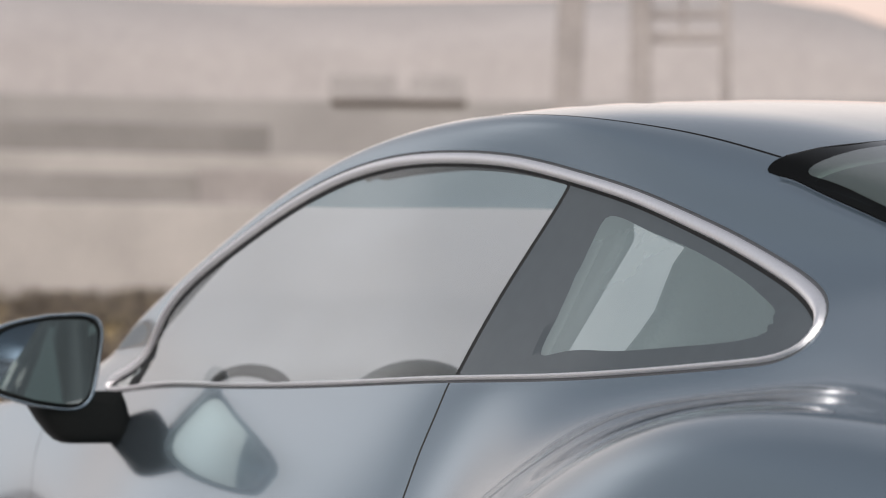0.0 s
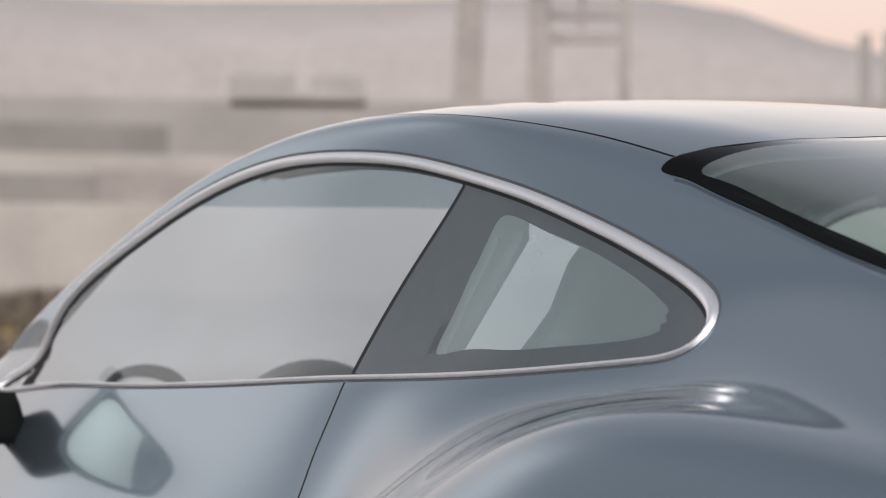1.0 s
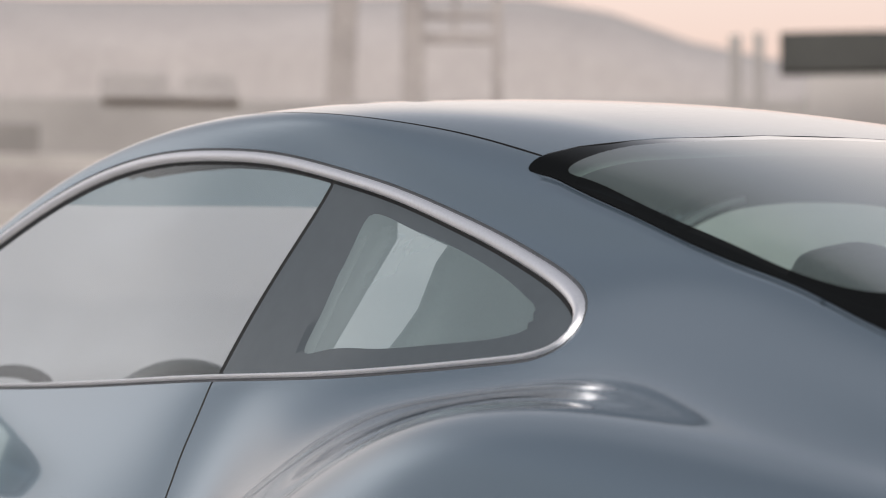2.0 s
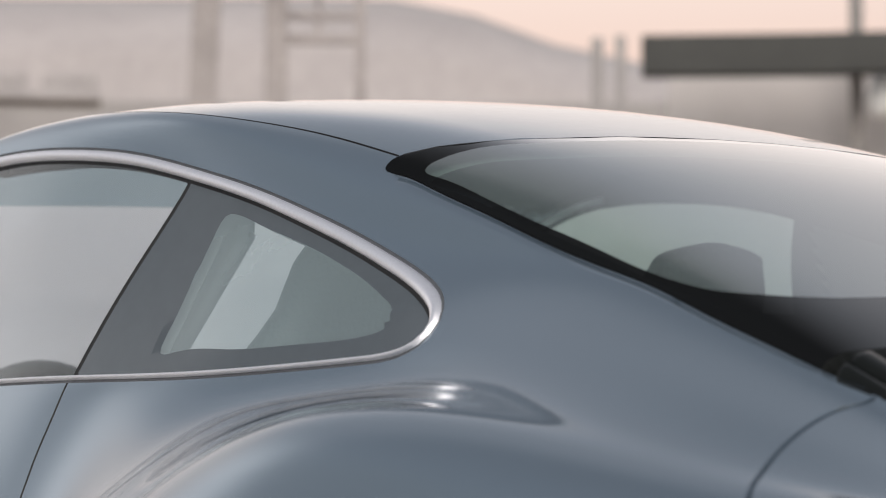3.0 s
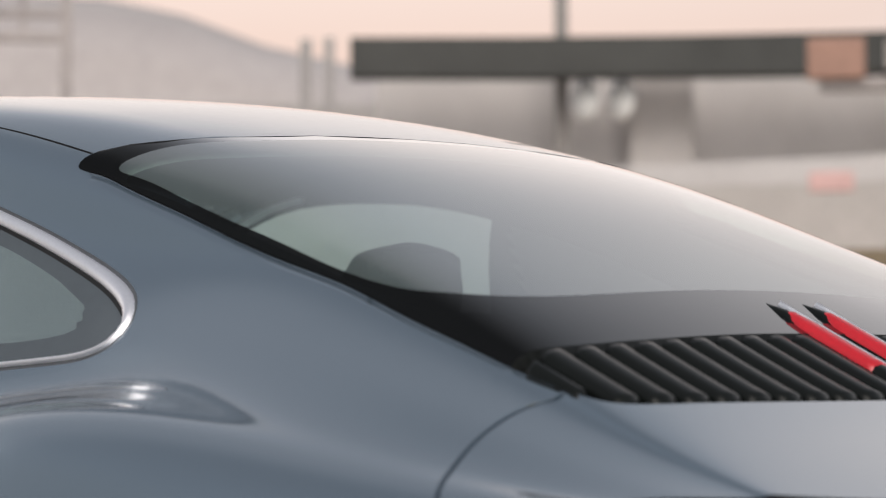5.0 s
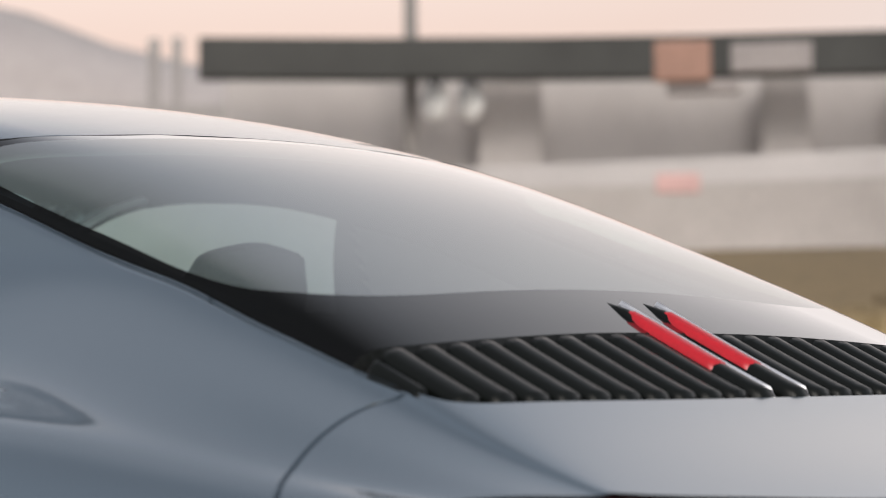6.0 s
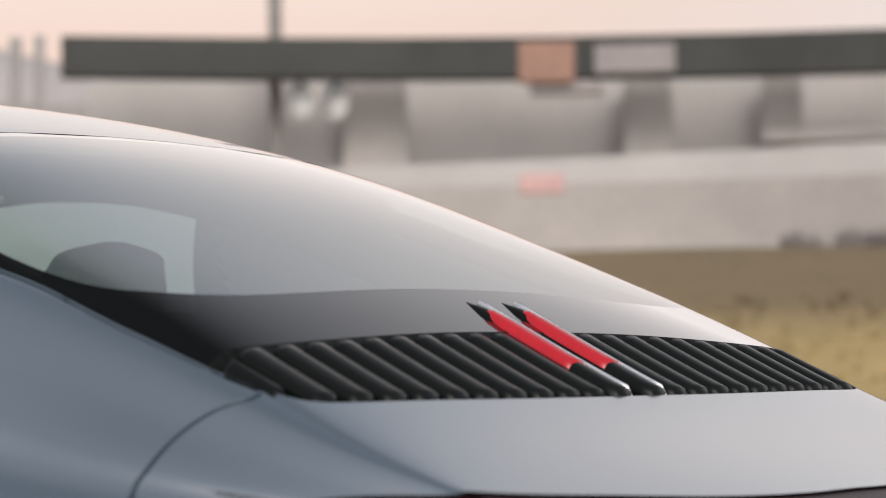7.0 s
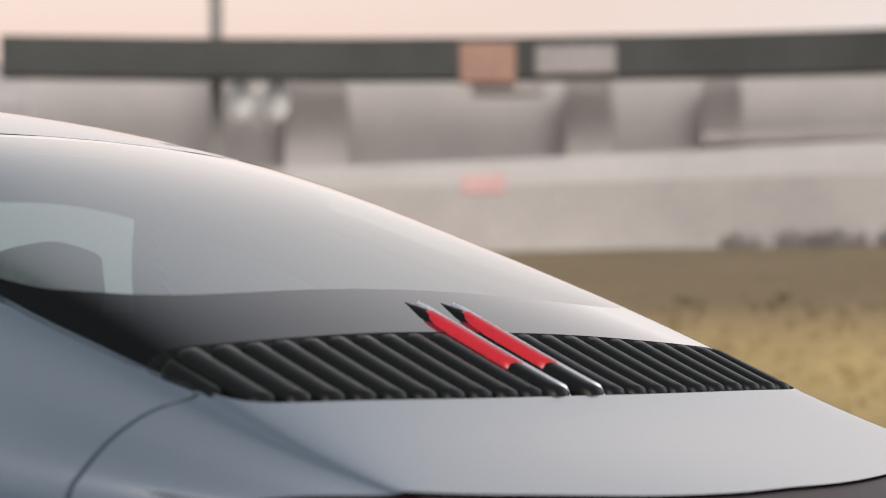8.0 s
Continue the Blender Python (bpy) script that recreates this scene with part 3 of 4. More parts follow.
def panel(name, kind, mat, parent, label="", sides=(1, -1), off=0.0, flip=False, also=None):
    """One mesh of all the faces of a kind, on one half of the skin or both."""
    pick = tri[kinds == kind] if also is None else tri[also]
    verts, normals, polys, seen = [], [], [], {}
    rim = set(np.unique(tri[kinds == kind])) & set(np.unique(tri[kinds != kind])) if kind == "grille" else ()
    for s in sides:
        for f in pick:
            ids = []
            for k in f:
                key = (k, 0 if uv[k, 1] > 7.9999 else s)
                if key not in seen:
                    seen[key] = len(verts)
                    d = off if also is not None else lift[k] + (0.0 if k in rim else off)
                    p, n = place[k] + norm[k] * d, norm[k]
                    m = span if s < 0 else 1.0
                    verts.append(p * m)
                    normals.append(n * m)
                ids.append(seen[key])
            a, b, c = (Vector(verts[i]) for i in ids)
            turn = (b - a).cross(c - a).dot(Vector(normals[ids[0]]))
            if (turn < 0) != flip:
                ids = ids[::-1]
            polys.append(ids)
    me = bpy.data.meshes.new(name)
    me.from_pydata([tuple(v) for v in verts], [], polys)
    me.update()
    for f in me.polygons:
        f.use_smooth = kind != "lid_edge"
    if kind not in ("trim", "door_gap", "wing_gap", "roof_gap", "top_gap", "side_gap", "seal", "lid_edge", "groove", "rolled") and not flip and len(verts):
        me.normals_split_custom_set_from_vertices([tuple(n) for n in normals])
    return finish(new(name, me), mat, parent, label)


car = empty("sports_coupe", (0, 0, 0), "grey-blue metallic sports coupe with bright window trim, parked", "car")
panel("body_shell", "shell", PAINT, car)
panel("roof_panel", "roof", PAINT, car)
panel("engine_lid", "lid", PAINT, car)
panel("tail_light_strip", "strip", DARK_RED, car, "dark red full-width lamp strip", off=-0.003)
panel("glass_seal", "top_gap", RUBBER, car, "thin black seal above the rear glass")
for s in (1, -1):
    panel("lid_edge", "lid_edge", PAINT, car, "", (s,))
    panel("glass_flange", "rolled", PAINT, car, "rolled painted edge beside the rear glass", (s,))
    panel("glass_seal", "side_gap", RUBBER, car, "thin black seal beside the rear glass", (s,))
windscreen = panel("windscreen", "screen", PALE_LIT_GLASS, car, "misted windscreen glass")
windscreen.visible_shadow = False
panel("shade_band", "shade_band", BAND_GLASS, windscreen, "teal-tinted band along the windscreen's head").visible_shadow = False
for s in (1, -1):
    door = panel("door", "door", PAINT, car, sides=(s,))
    w = panel("door_window", "door_window", DOOR_GLASS if s > 0 else PALE_LIT_GLASS, door, "frameless door glass" if s > 0 else "misted frameless door glass", (s,))
    w.visible_shadow = False
    panel("front_glass_corner", "sail", SIDE_GLASS, door, "small fixed glass triangle", (s,)).visible_shadow = False
    for g in ("door_gap", "wing_gap", "roof_gap"):
        panel("panel_gap", g, RUBBER, car, "dark shut line between panels", (s,))
    panel("trim_groove", "groove", GROOVE, car, "thin dark groove round the trim", (s,))
    panel("window_trim", "trim", BRIGHT, car, "bright polished window surround", (s,))
    panel("window_seal", "seal", RUBBER, car, "black rubber seal", (s,))
    q = panel("quarter_window", "quarter_clear", SIDE_GLASS if s > 0 else PALE_LIT_GLASS, car, "small fixed rear side glass", (s,))
    q.visible_shadow = False
    panel("quarter_border", "quarter_frit", QUARTER_FRIT, q, "black glass border", (s,))
rear_window = panel("rear_window", "back_clear", BACK_GLASS, car, "tinted sloping rear glass")
rear_window.visible_shadow = False
panel("rear_window_border", "back_frit", FRIT, rear_window, "black glass border")
grille = panel("air_grille", "grille", BLACK, car, "recessed black engine grille", off=-0.013)
inner = np.isin(kinds, ["shell", "roof", "trim", "roof_gap", "top_gap", "groove", "seal", "quarter_frit", "back_frit"]) & (mid[:, 0] < 0.62) & (mid[:, 1] > 4.98)
inner &= ~(np.isin(kinds, ["trim", "groove", "seal"]) & (mid[:, 0] < -1.25)) & (mid[:, 0] > -1.47)
# added cover, far side only, blocking the bright view through that quarter glass
far_cover = np.isin(kinds, ["quarter_clear", "quarter_frit"]) & (mid[:, 0] > -0.66)
panel("quarter_cover", "", LINING, car, "dark grey cloth trim panel", (-1,), off=-0.028, flip=True, also=far_cover)
panel("interior_lining", "", ROOF_CLOTH, car, "dark grey cloth roof lining and pillar trim", off=-0.022, flip=True, also=inner)


def top_height(x, w):
    u = round_by([x], [abs(w)], 0, 3.2, 8.0)
    return float(body([x], u)[0, 1])


# louvre slats of the engine grille, and the two brake lamp bars
def slat_mesh(w, x0, x1, half, rise, sink=0.010, point=0.0):
    """A rounded blade along the car at half width w, on the skin; point: how far its front tapers."""
    xs = np.concatenate([[x0], np.linspace(x0 + 0.006, x1 - 0.006, 16), [x1]])
    rings = []
    for i, x in enumerate(xs):
        end = 0.35 if i in (0, len(xs) - 1) else 1.0
        thin = end if point == 0 else min(end if i else 0.08, 0.12 + 0.88 * (x - x0) / point)
        z = top_height(x, w)
        slope = (top_height(x, abs(w) + 0.01) - top_height(x, abs(w) - 0.01)) / 0.02 * (1 if w > 0 else -1)
        ringp = []
        for k in range(12):
            q = 2 * math.pi * k / 12
            dy = half * thin * math.copysign(abs(math.cos(q)) ** 0.7, math.cos(q))
            dz = rise * min(1.0, 0.4 + thin) * end * math.copysign(abs(math.sin(q)) ** 0.8, math.sin(q))
            ringp.append((x, w + dy, z - sink + dz + dy * slope))
        rings.append(ringp)
    return sweep(rings)


front_of = spline([q[1] for q in GRILLE_FRONT], [q[0] for q in GRILLE_FRONT])
rear_edge = sorted([(q[1], q[0]) for q in BACK_FOOT])
for side in (-1, 1):
    for k in range(10):
        w = 0.088 + 0.0505 * k
        x0 = float(front_of(w)) + 0.004
        x1 = float(np.interp(w, [q[0] for q in rear_edge], [q[1] for q in rear_edge])) - 0.006
        part("slat", slat_mesh(side * w, x0, x1, 0.0195, 0.014), SLAT, grille)
    part("slat", slat_mesh(side * 0.581, 0.506, 0.585, 0.009, 0.012), SLAT, grille)
    w = side * 0.037 - 0.006
    bar = part("brake_lamp_bar", slat_mesh(w, 0.396, 0.640, 0.0190, 0.018, 0.010, 0.075), SLAT, grille, "black lamp bar with red lens")
    part("lens", slat_mesh(w, 0.420, 0.575, 0.0188, 0.0205, 0.010, 0.045), RED_LENS, bar, "red brake lamp lens")
    # metal strip added for the white highlight along the bar's right edge
    part("edge_highlight", slat_mesh(w + 0.0192, 0.403, 0.634, 0.0022, 0.0135, 0.006), BRIGHT, bar, "bright edge strip")


# mirrors on the doors
def door_mirror(s):
    m = new("door_mirror")
    m.parent = car
    m["label"] = "grey door mirror on a black arm"
    cx, cy, cz = -1.885, s * -1.028, 0.918
    n = 40

    def loop(d, k, turn=0.10, tip=0.0, half=0.1155, tall=0.082):
        """One rounded outline of the mirror, taller towards the car."""
        pts = []
        for i in range(n):
            q = 2 * math.pi * i / n
            u = math.copysign(abs(math.cos(q)) ** 0.45, math.cos(q))
            v = math.copysign(abs(math.sin(q)) ** 0.45, math.sin(q))
            y = half * u * k
            z = tall * v * k * (1 + 0.16 * u) - 0.004 * u + 0.012 * max(0.0, -u) * v * -1.0
            pts.append((cx + d - y * turn - z * tip, cy + s * (y + 0.014 * v * k), cz + z))
        return pts
    case = [loop(d, k) for d, k in ((-0.115, 0.35), (-0.10, 0.62), (-0.07, 0.84), (-0.03, 0.97), (0.0, 1.02), (0.010, 1.01), (0.014, 0.975), (0.008, 0.955))]
    part("housing", sweep(case), PAINT, m)
    bezel = [loop(d, k, 0.12) for d, k in ((0.0, 0.955), (0.013, 0.955), (0.014, 0.93), (0.010, 0.875), (0.0, 0.87))]
    part("bezel", sweep(bezel), BLACK, m, "black plastic bezel")
    part("mirror_glass", sweep([loop(d, k, 0.0, 0.05) for d, k in ((0.011, 0.88), (0.013, 0.875))]), MIRROR, m, "mirror glass", smooth=False)
    arm = []
    for z, y0, y1, x0, x1 in ((0.862, -1.035, -0.86, -2.08, -1.975), (0.84, -1.030, -0.85, -2.08, -1.975), (0.81, -1.010, -0.84, -2.08, -1.98), (0.785, -0.990, -0.84, -2.075, -1.985), (0.772, -0.975, -0.84, -2.07, -1.99), (0.766, -0.960, -0.85, -2.06, -2.0)):
        ring_pts = []
        for i in range(20):
            q = 2 * math.pi * i / 20
            u, v = (math.copysign(abs(h) ** 0.5, h) for h in (math.cos(q), math.sin(q)))
            ring_pts.append(((x0 + x1) / 2 + 0.09 + (x1 - x0) / 2 * u, s * ((y0 + y1) / 2 + (y1 - y0) / 2 * v), z))
        arm.append(ring_pts)
    part("mirror_arm", sweep(arm), BLACK, m, "black mirror arm")
    return m


for s in (1, -1):
    door_mirror(s)


# ---- wheels, floor ----
def wheel(x, y):
    w = new("wheel")
    w.parent = car
    w["label"] = "black tyre on a light alloy rim"
    w.location = (x, y, 0.31)
    w.scale = (0.925, 1, 0.925)
    s = -1 if y < 0 else 1

    def lathe(profile, n=40):
        return sweep([[(r * math.cos(2 * math.pi * i / n), d * s, r * math.sin(2 * math.pi * i / n)) for i in range(n)] for r, d in profile], True, True)
    part("tyre", lathe([(0.24, -.12), (.29, -.13), (.325, -.12), (.335, -.08), (.335, .08), (.325, .115), (.29, .125), (.25, .115), (.24, .10)]), TYRE, w)
    bm = lathe([(.25, -.1), (.25, .10), (.235, .105), (.225, .06), (.06, .075), (.05, .09), (.01, .09)])
    for k in range(5):
        for d in (-0.14, 0.14):
            box(bm, (0.19, 0.03, 0.028), pose(0, s * .095, 0, 0, 72 * k + math.degrees(d), 0) @ pose(.14, 0, 0), 0.006)
    part("rim", bm, RIM, w, "silver five-spoke alloy rim")


for x in (0.0, -2.45):
    for y in (-0.76, 0.76):
        wheel(x, y)
bm = bmesh.new()
box(bm, (4.0, 1.44, 0.06), pose(-1.2, 0, 0.21), 0.02)
part("floor_pan", bm, RUBBER, car, "dark underbody")
for name, x in (("nose_cap", -3.42), ("tail_cap", 1.04)):
    c = body(np.full(30, x), np.linspace(0, 8, 30))
    bm = bmesh.new()
    d = -0.02 if x < 0 else 0.02
    bm.faces.new([bm.verts.new((x + (d if 4 < k < 55 else 0), y, z)) for k, (y, z) in enumerate([(-w, z) for w, z in c] + [(w, z) for w, z in c[::-1][1:]])])
    bmesh.ops.triangulate(bm, faces=bm.faces)
    part(name, bm, PAINT, car)


# ---- cabin ----
def rounded(rows, n=24, power=0.75):
    """A cushion-like body: rows of (centre, half sizes a and b, axis a, axis b)."""
    rings = []
    for c, a, b, ax, bx in rows:
        c, ax, bx = Vector(c), Vector(ax), Vector(bx)
        pts = []
        for i in range(n):
            q = 2 * math.pi * i / n
            u, v = math.cos(q), math.sin(q)
            pts.append(c + ax * a * math.copysign(abs(u) ** power, u) + bx * b * math.copysign(abs(v) ** power, v))
        rings.append(pts)
    return sweep(rings)


def seat(y, x=0.0):
    s = new("front_seat")
    s.parent = car
    s["label"] = "black leather sports seat with built-in headrest"
    X, Y = (1, 0, 0), (0, 1, 0)
    profile = spline([.36, .45, .60, .75, .86, .94, 1.0, 1.06, 1.10, 1.125, 1.137], [(.20, .10), (.24, .11), (.255, .10), (.25, .085), (.225, .075), (.18, .07), (.145, .066), (.135, .062), (.115, .054), (.080, .040), (.02, .012)])
    rows = []
    for z in np.concatenate([np.linspace(.36, 1.06, 22), np.linspace(1.07, 1.137, 10)]):
        half, thick = profile(z)
        rows.append(((x - 0.98 + (z - .36) * 0.42, y, z), thick, half, X, Y))
    part("backrest", rounded(rows, 36, 0.85), LEATHER, s)
    # bright edge on one side of the headrest, put in as a pale strip
    tube = []
    for z in np.linspace(0.96, 1.09, 12):
        half, thick = profile(z)
        c = Vector((x - 0.98 + (z - .36) * 0.42 + 0.01, y + half + 0.002, z))
        tube.append([c + Vector((0.005 * math.cos(q), 0.005 * math.sin(q), 0)) for q in np.linspace(0, 2 * math.pi, 8, endpoint=False)])
    part("bright_edge", sweep(tube), PALE_EDGE, s, "pale piping along the headrest")
    rows = [((x + d, y, z), .255 * k, h, Y, (0, 0, 1)) for d, z, k, h in ((-1.50, .38, .7, .03), (-1.48, .39, .95, .06), (-1.30, .38, 1, .075), (-1.05, .36, 1, .08), (-.92, .36, .95, .07), (-.88, .36, .7, .03))]
    part("seat_cushion", rounded(rows), LEATHER, s)
    return s


seat(-0.37, 0.08)
seat(0.37, -0.01).location.z = -0.018
bm = bmesh.new()
box(bm, (0.45, 1.06, 0.30), pose(-0.02, 0, 0.70, 0, -8, 0), 0.06, 3)
part("rear_bench", bm, LEATHER, car, "black rear seat bench")
bm = bmesh.new()
box(bm, (0.50, 1.10, 0.04), pose(0.20, 0, 0.90, 0, 10, 0), 0.015)
part("rear_shelf", bm, LINING, car, "dark rear shelf")
bm = bmesh.new()
box(bm, (0.50, 1.44, 0.22), pose(-2.02, 0, 0.76), 0.07, 3)
part("dashboard", bm, LEATHER, car, "black dashboard")
rows = [((x, -0.37, z), a, h, (0, 1, 0), (0, 0, 1)) for x, z, a, h in ((-2.15, .80, .16, .03), (-2.05, .81, .19, .05), (-1.90, .815, .19, .05), (-1.84, .815, .175, .04))]
part("instrument_hood", rounded(rows), LEATHER, car)
bm = bmesh.new()
tilt = pose(-1.72, -0.37, 0.745, 0, -68, 0)
rim_n, tube_n = 40, 10
vs = [[bm.verts.new(tilt @ Vector(((0.178 + 0.016 * math.cos(q)) * math.cos(p), (0.178 + 0.016 * math.cos(q)) * math.sin(p), 0.016 * math.sin(q)))) for q in np.linspace(0, 2 * math.pi, tube_n, endpoint=False)] for p in np.linspace(0, 2 * math.pi, rim_n, endpoint=False)]
for i in range(rim_n):
    for k in range(tube_n):
        bm.faces.new((vs[i][k], vs[(i + 1) % rim_n][k], vs[(i + 1) % rim_n][(k + 1) % tube_n], vs[i][(k + 1) % tube_n]))
for q in (0, 180, 90):
    box(bm, (0.17, 0.035, 0.014), tilt @ pose(0, 0, 0, 0, 0, q) @ pose(0.09, 0, 0), 0.004)
box(bm, (0.10, 0.12, 0.04), tilt, 0.015)
part("steering_wheel", bm, LEATHER, car, "black leather steering wheel")
# rounded hood at the outer end of the dashboard
rings = []
for q in np.linspace(0, math.pi, 15):
    c = Vector((-1.958, -0.586, 0.868)) + Vector((0.47, 0.88, 0)) * -0.068 * math.cos(q) + Vector((0, 0, 0.034)) * math.sin(q)
    o = Vector((0.47, 0.88, 0)) * -math.cos(q) + Vector((0, 0, 1)) * math.sin(q)
    rings.append([c + o * (0.007 + 0.011 * q / math.pi) * math.cos(w) + Vector((0.88, -0.47, 0)) * 0.03 * math.sin(w) for w in np.linspace(0, 2 * math.pi, 12, endpoint=False)])
part("dash_hood", sweep(rings), BLACK, car, "black rounded hood at the dashboard's end")
# slanted trim of the middle pillar, near side only, shaped to fit the camera's view
for s in (1,):
    rings = []
    for k in range(9):
        u = k / 8
        z = 0.86 + 0.31 * u
        x0, x1 = float(np.interp(z, [0.86, 1.10, 1.17], [-0.95, -0.80, -0.80])), float(np.interp(z, [0.86, 1.10, 1.17], [-0.832, -0.625, -0.66]))
        y = s * (-0.615 + 0.05 * u)
        rings.append([(x0, y, z), (x0 + 0.012, y - s * 0.012, z), (x1 - 0.012, y - s * 0.012, z), (x1, y, z), (x1 - 0.01, y + s * 0.02, z), (x0 + 0.01, y + s * 0.02, z)])
    part("pillar_trim", sweep(rings), PILLAR_TRIM, car, "grey cloth pillar trim")


# ---- ground and surroundings ----
def polar(yaw, d, z):
    """A place d metres from the camera, yaw degrees left of +y, to fit its view."""
    a = radians(yaw)
    return Vector((2.15 - d * math.sin(a), -2.32 + d * math.cos(a), z))


def bank(x, y):
    """Height of the ground: flat round the car, a low grassy bank beyond it."""
    d = math.hypot(x - 2.15, y + 2.32)
    yaw = math.degrees(math.atan2(2.15 - x, y + 2.32))
    if y < 2:
        return 0.0
    k = min(1.0, max(0.0, (d - 13) / 27))
    # crest lowered by direction from the camera to fit its view
    crest = 2.95 - 0.95 * min(1.0, max(0.0, (yaw - 48) / 14))
    return crest * k * k * (3 - 2 * k) * min(1.0, max(0.0, (y - 2) / 6)) + 0.05 * noise.noise((x * 0.3, y * 0.3, 0))


def sheet(name, radii, n, mat, label, category, lo=-180, hi=180):
    bm = bmesh.new()
    prev = None
    for r in radii:
        row = []
        for i in range(n):
            p = polar(lo + (hi - lo) * i / (n - 1), r, 0)
            row.append(bm.verts.new((p.x, p.y, bank(p.x, p.y) if r < 900 else 2.9)))
        if prev:
            for i in range(n - 1):
                bm.faces.new((prev[i], prev[i + 1], row[i + 1], row[i]))
        prev = row
    bmesh.ops.recalc_face_normals(bm, faces=bm.faces)
    ob = part(name, bm, mat, None, "")
    return tagged(ob, label, category, kind="structure")


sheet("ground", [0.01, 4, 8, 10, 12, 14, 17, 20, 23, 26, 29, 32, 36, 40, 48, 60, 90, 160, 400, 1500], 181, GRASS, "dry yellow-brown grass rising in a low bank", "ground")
bm = bmesh.new()
# carried on unseen behind the camera so the door reflects grey ground
ring_pts = [bm.verts.new((x, y, 0.006)) for x, y in ((-150, -150), (80, -150), (80, 2), (12, 6.5), (0, 7), (-12, 6.5), (-150, 2))]
bm.faces.new(ring_pts)
tagged(part("pavement", bm, ASPHALT, None), "wide grey asphalt apron under the car", "pavement", kind="structure")


def wall_run(name, yaw0, yaw1, d0, d1, z0, z1, mat, label, category, thick=0.5, dz0=0.0, dz1=0.0):
    """A gently curved wall between two directions, its top and foot given at the first end, and how much higher they lie at the second."""
    rings, n = [], 9
    for k in range(n):
        u = k / (n - 1)
        p, q = (polar(yaw0 + (yaw1 - yaw0) * u, d0 + (d1 - d0) * u + e, 0) for e in (0, thick))
        f, t = z0 + dz0 * u, z1 + dz1 * u
        rings.append([(p.x, p.y, f), (q.x, q.y, f), (q.x, q.y, t), (p.x, p.y, t)])
    bm = sweep(rings)
    sharp = [e for e in bm.edges if len(e.link_faces) == 2 and e.calc_face_angle(0) > 0.5]
    bmesh.ops.bevel(bm, geom=sharp, offset=0.03, segments=1, affect="EDGES")
    return tagged(part(name, bm, mat, None, "", False), label, category, kind="structure")


EYE_Z = 0.9


def rise(el, d):
    """The height seen el degrees above the eye's level at d metres."""
    return EYE_Z + d * math.tan(radians(el))


def run(name, yaw0, yaw1, d0, d1, lo0, hi0, lo1, hi1, mat, label, category, thick=0.6):
    """A long wall given by the angles of its foot and top at its two ends."""
    return wall_run(name, yaw0, yaw1, d0, d1, rise(lo0, d0), rise(hi0, d0), mat, label, category, thick, rise(lo1, d1) - rise(lo0, d0), rise(hi1, d1) - rise(hi0, d0))


run("barrier_wall", 50, 18, 42, 40, 2.4, 4.5, 2.4, 4.9, CONCRETE, "long grey concrete barrier wall on the bank", "wall")
run("white_wall", 46, 18, 45, 43, 2.4, 4.95, 2.4, 5.80, PALE, "long pale painted wall behind the barrier", "wall")
run("canopy", 47.85, 14, 52, 52, 7.38, 8.36, 7.14, 8.22, DARK, "long dark roof beam of a low building", "canopy", 0.7)
# the facade's haze is only its pale colour
facade = run("facade", 47.2, 14, 55, 55, 2.4, 7.6, 2.4, 7.6, PALE, "pale hazy facade under the dark roof beam", "wall")
run("terrace_low", 80, 47, 42, 44, 0.8, 4.05, 2.0, 4.1, CONCRETE, "long pale low wall on the bank", "wall")
# shadow band along the terrace, built as a brown wall
run("terrace_shadow", 68.0, 58, 43, 44, 3.9, 4.95, 3.9, 4.9, RUST, "brown weathered low wall", "wall")
run("terrace_edge", 80, 68.0, 43, 43, 3.9, 4.8, 3.9, 4.8, GREY, "grey weathered low wall", "wall")
run("terrace_mid", 80, 47, 50, 52, 2.0, 5.3, 2.0, 5.3, CONCRETE, "long pale wall of the second terrace", "wall")
run("terrace_top", 80, 66.2, 54, 54, 4.5, 6.1, 4.5, 6.05, GREY, "grey low wall on the second terrace", "wall")
run("far_wall", 82, 46, 70, 70, 2.4, 6.7, 2.4, 6.7, FAR_WALL, "far grey hazy wall below the hill", "wall")
bm = bmesh.new()
rows = []
for i in range(181):
    yaw = 262 - 360 * i / 180
    # past 84 degrees it is unseen, added so reflections show no end
    h = float(np.interp(yaw, [-98, -30, 0, 30, 45, 48.6, 50, 50.8, 51.9, 53, 54.4, 57, 66, 73, 84, 100, 120, 160, 262], [3.0, 4.0, 6.4, 6.6, 7.2, 7.8, 8.15, 8.5, 8.85, 9.15, 9.3, 9.3, 9.1, 9.2, 9.0, 3.0, 2.2, 2.2, 2.2]))
    h += 0.06 * noise.noise((yaw * 0.5, 3, 0))
    ring_pts = []
    for d, k in ((400, -0.2), (400, 0.86), (430, 0.97), (470, 1.0), (700, -0.2)):
        p = polar(yaw, d, 0)
        ring_pts.append((p.x, p.y, rise(h * k, d) if k > 0 else -20))
    rows.append(ring_pts)
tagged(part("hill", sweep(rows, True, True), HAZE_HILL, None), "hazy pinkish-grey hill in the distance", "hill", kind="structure")


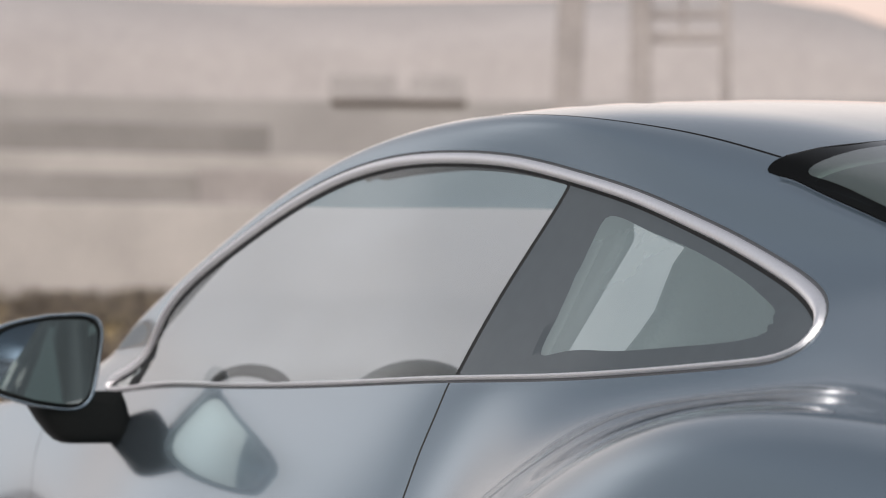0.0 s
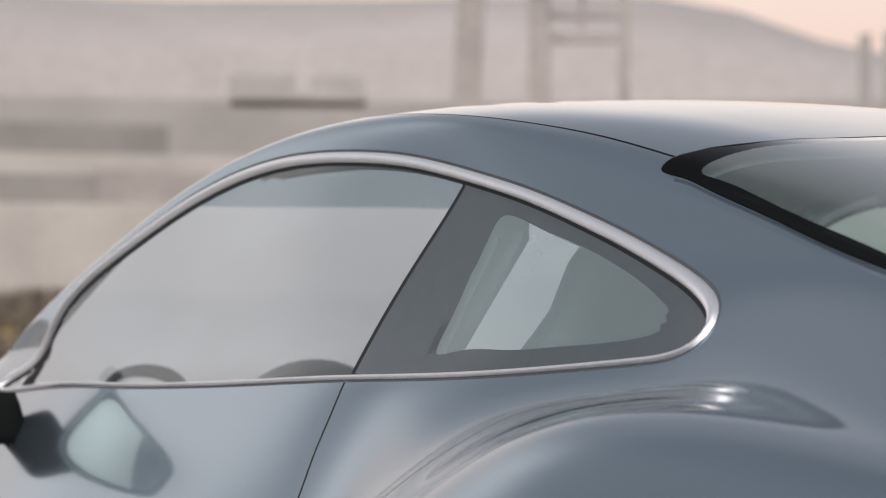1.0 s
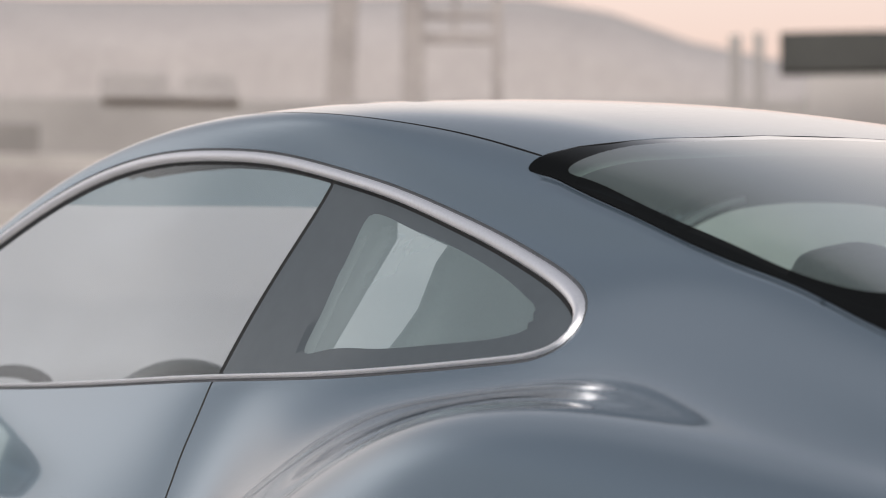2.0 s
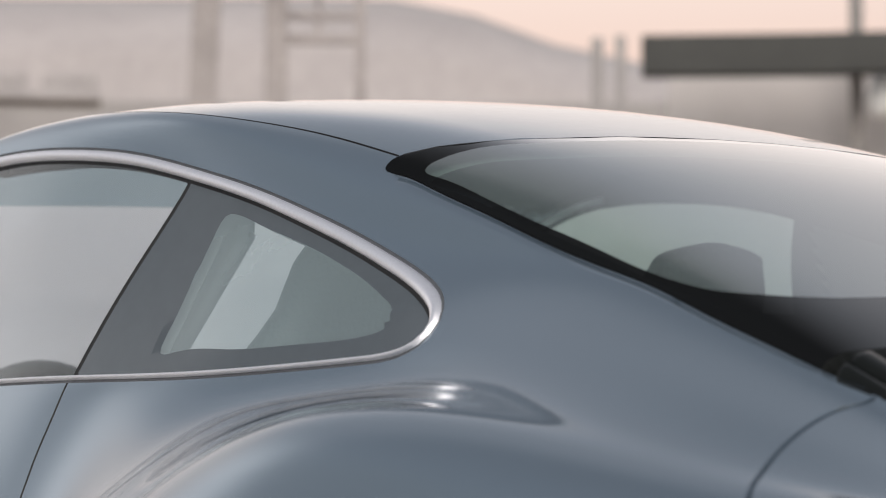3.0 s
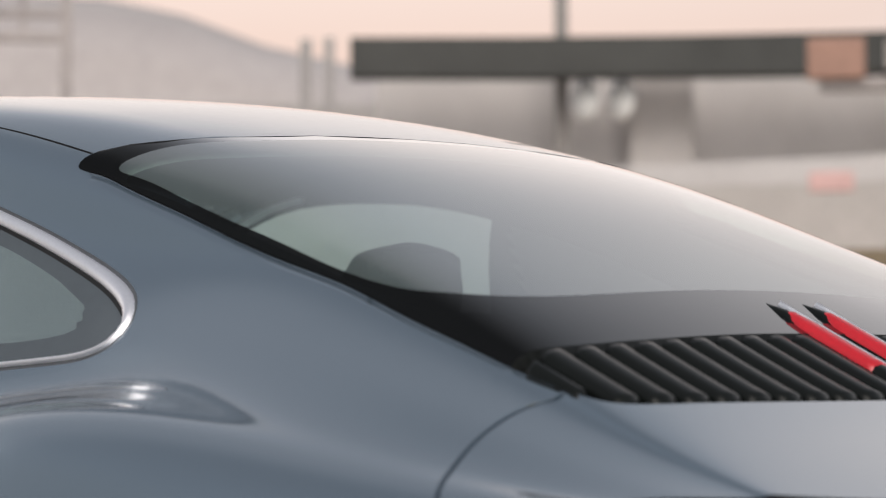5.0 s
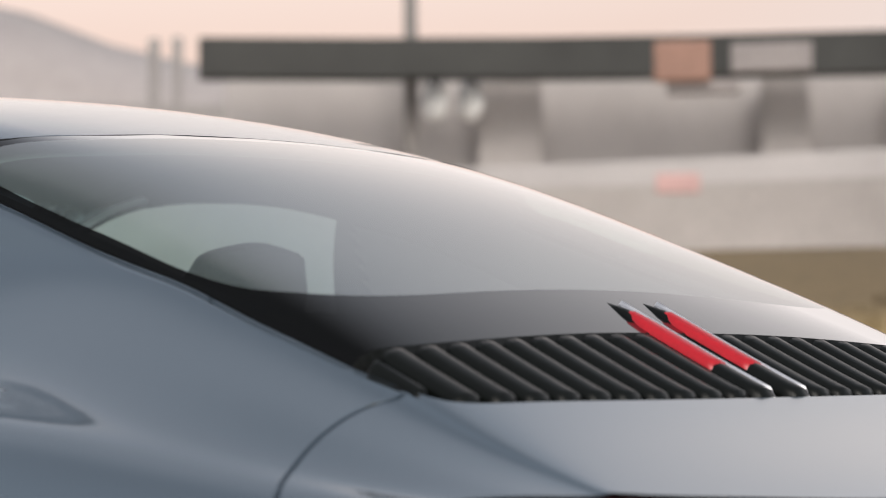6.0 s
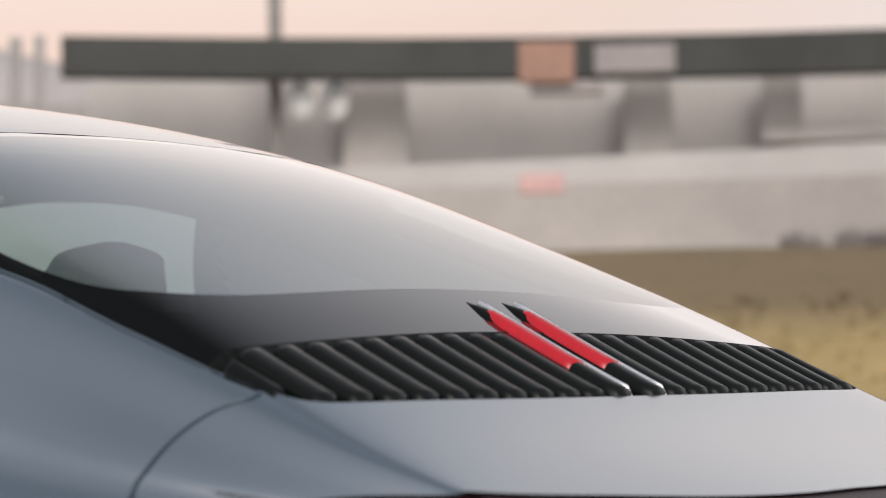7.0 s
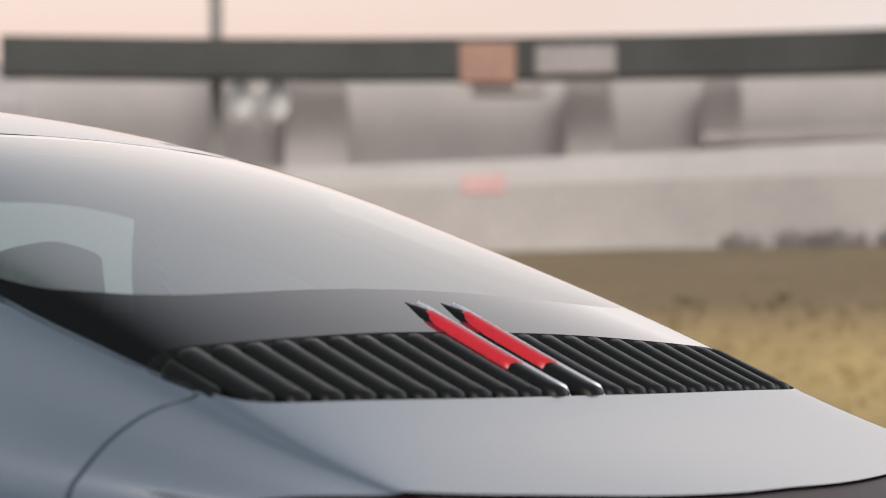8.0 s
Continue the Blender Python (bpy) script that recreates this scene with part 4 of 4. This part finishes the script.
def slab(name, yaw0, yaw1, d, lo, hi, mat, label, category, depth=0.5, lean=0.0, group="", owner=None):
    """An upright block between two directions and two heights from the camera, placed to fit its view."""
    a, b = polar(yaw0, d, 0), polar(yaw1, d, 0)
    bm = bmesh.new()
    z0, z1 = rise(lo, d), rise(hi, d)
    c = (a + b) / 2
    box(bm, ((b - a).length, depth, z1 - z0), pose(c.x, c.y, (z0 + z1) / 2, 0, lean, math.degrees(math.atan2((b - a).y, (b - a).x))), 0.04)
    if owner is not None:
        return part(name, bm, mat, owner, label, False)
    return tagged(part(name, bm, mat, None, "", False), label, category, group)


slab("steel_mast", 59.15, 58.45, 46, 2.4, 11.5, RUST, "leaning brown steel mast on the bank", "mast", 0.45, 2.6, "masts on the bank")
slab("steel_mast", 57.25, 56.7, 46, 2.4, 11.5, RUST, "upright brown steel mast on the bank", "mast", 0.4, group="masts on the bank")
frame_sign = empty("sign_frame", polar(55.9, 46.5, rise(2.4, 46.5)), "open grey steel frame beside the mast", "frame")
for name, y0, y1, lo, hi in (("rail", 56.9, 54.8, 8.15, 8.4), ("rail", 56.9, 54.8, 8.75, 8.95), ("rail", 56.9, 54.8, 9.5, 9.75), ("upright", 55.0, 54.75, 2.4, 10.5), ("upright", 56.0, 55.85, 8.2, 10.5)):
    ob = slab(name, y0, y1, 46.5, lo, hi, RUST, "", "", 0.15)
    ob.parent = frame_sign
    ob.matrix_parent_inverse = Matrix.Translation(frame_sign.location).inverted()
trailer = empty("parked_trailer", polar(63, 61, rise(6.0, 61)), "low grey-brown trailer parked on the terrace", "trailer")
for name, y0, y1, lo, hi, m in (("body", 64.7, 63.1, 6.75, 7.25, TRAILER), ("body", 62.7, 61.4, 6.7, 7.25, TRAILER), ("bed", 64.7, 61.3, 6.6, 6.8, TRAILER)):
    ob = slab(name, y0, y1, 61, lo, hi, m, "", "", 1.6)
    ob.parent = trailer
    ob.matrix_parent_inverse = Matrix.Translation(trailer.location).inverted()
slab("gate_post", 49.1, 48.8, 49, 2.4, 8.3, FAR_WALL, "slim pale gate post on the bank", "post", 0.2, group="gate posts")
slab("gate_post", 48.5, 48.25, 49, 2.4, 8.35, FAR_WALL, "slim grey gate post on the bank", "post", 0.2, group="gate posts")
slab("lamp_post", 42.74, 42.40, 53.6, 2.4, 11.5, GREY, "brown post rising above the roof beam", "post", 0.3)
slab("pier", 40.9, 39.3, 54.2, 2.4, 7.3, PIER, "broad grey pier of the pale facade", "", 0.4, owner=facade)
slab("pier", 33.9, 32.7, 54.2, 2.4, 7.3, PIER, "grey pier of the pale facade", "", 0.4, owner=facade)
slab("pier", 30.5, 29.5, 54.2, 5.5, 7.3, PIER, "short grey pier of the pale facade", "", 0.4, owner=facade)
slab("ledge", 30.5, 20, 52.0, 5.55, 5.8, RUST, "dark ledge along the pale facade", "", 0.5, owner=facade)
slab("roof_sign", 36.5, 35.1, 49.2, 7.15, 8.15, ORANGE, "orange sign panel on the dark roof beam", "sign", 0.3, group="signs on the roof beam")
slab("roof_sign", 34.6, 32.6, 49.2, 7.35, 8.05, RUST, "pale sign panel on the dark roof beam", "sign", 0.3, group="signs on the roof beam")
slab("hanging_box", 36.2, 34.4, 49.5, 6.85, 7.15, RUST, "dark box hanging under the roof beam", "box", 0.5)
slab("wall_mark", 36.5, 35.4, 38.6, 4.4, 4.9, FAINT_RED, "faded red panel on the barrier wall", "sign", 0.1)
for yaw in (42.0, 41.1):
    bm = bmesh.new()
    p = polar(yaw, 53.0, rise(6.75, 53.0))
    bmesh.ops.create_uvsphere(bm, u_segments=20, v_segments=12, radius=0.40, matrix=Matrix.Translation(p) @ Matrix.Diagonal((1, 0.5, 1.25, 1)))
    tagged(part("round_tank", bm, WHITE, None), "white rounded tank hung on the facade", "tank", "tanks on the facade")

# scrub on the upper bank, and shrubs below the barrier
rng = random.Random(4)


def clumps(name, n, yaws, ds, size, mat, label):
    verts, polys = [], []
    for _ in range(n):
        yaw, d = rng.uniform(*yaws), rng.uniform(*ds)
        p = polar(yaw, d, 0)
        z = bank(p.x, p.y)
        r = size * rng.uniform(0.5, 1.3)
        for _ in range(9):
            a, lean, h = rng.uniform(0, 6.28), rng.uniform(0.1, 0.9), r * rng.uniform(0.6, 1.2)
            bx, by = p.x + rng.uniform(-r, r) * 0.5, p.y + rng.uniform(-r, r) * 0.5
            k = len(verts)
            w = r * 0.16
            tip = (bx + math.cos(a) * lean * r, by + math.sin(a) * lean * r, z + h)
            verts += [(bx - w, by, z - 0.02), (bx + w, by - w, z - 0.02), (bx, by + w, z - 0.02), tip]
            polys += [(k, k + 1, k + 3), (k + 1, k + 2, k + 3), (k + 2, k, k + 3)]
    me = bpy.data.meshes.new(name)
    me.from_pydata(verts, [], polys)
    return tagged(finish(new(name, me), mat, None, ""), label, "shrub", kind="stuff")


clumps("scrub", 1100, (44, 90), (27, 39), 0.20, SHRUB, "brown dry scrub covering the upper bank")
clumps("scrub_slope", 2600, (56, 90), (15, 36), 0.26, DARK_SHRUB, "brown dry scrub down the side of the bank")
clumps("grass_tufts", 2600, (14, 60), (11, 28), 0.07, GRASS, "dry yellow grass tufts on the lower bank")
clumps("shrubs", 90, (18, 30), (37.0, 39.5), 0.26, RUST, "dark leafless shrubs below the barrier wall")
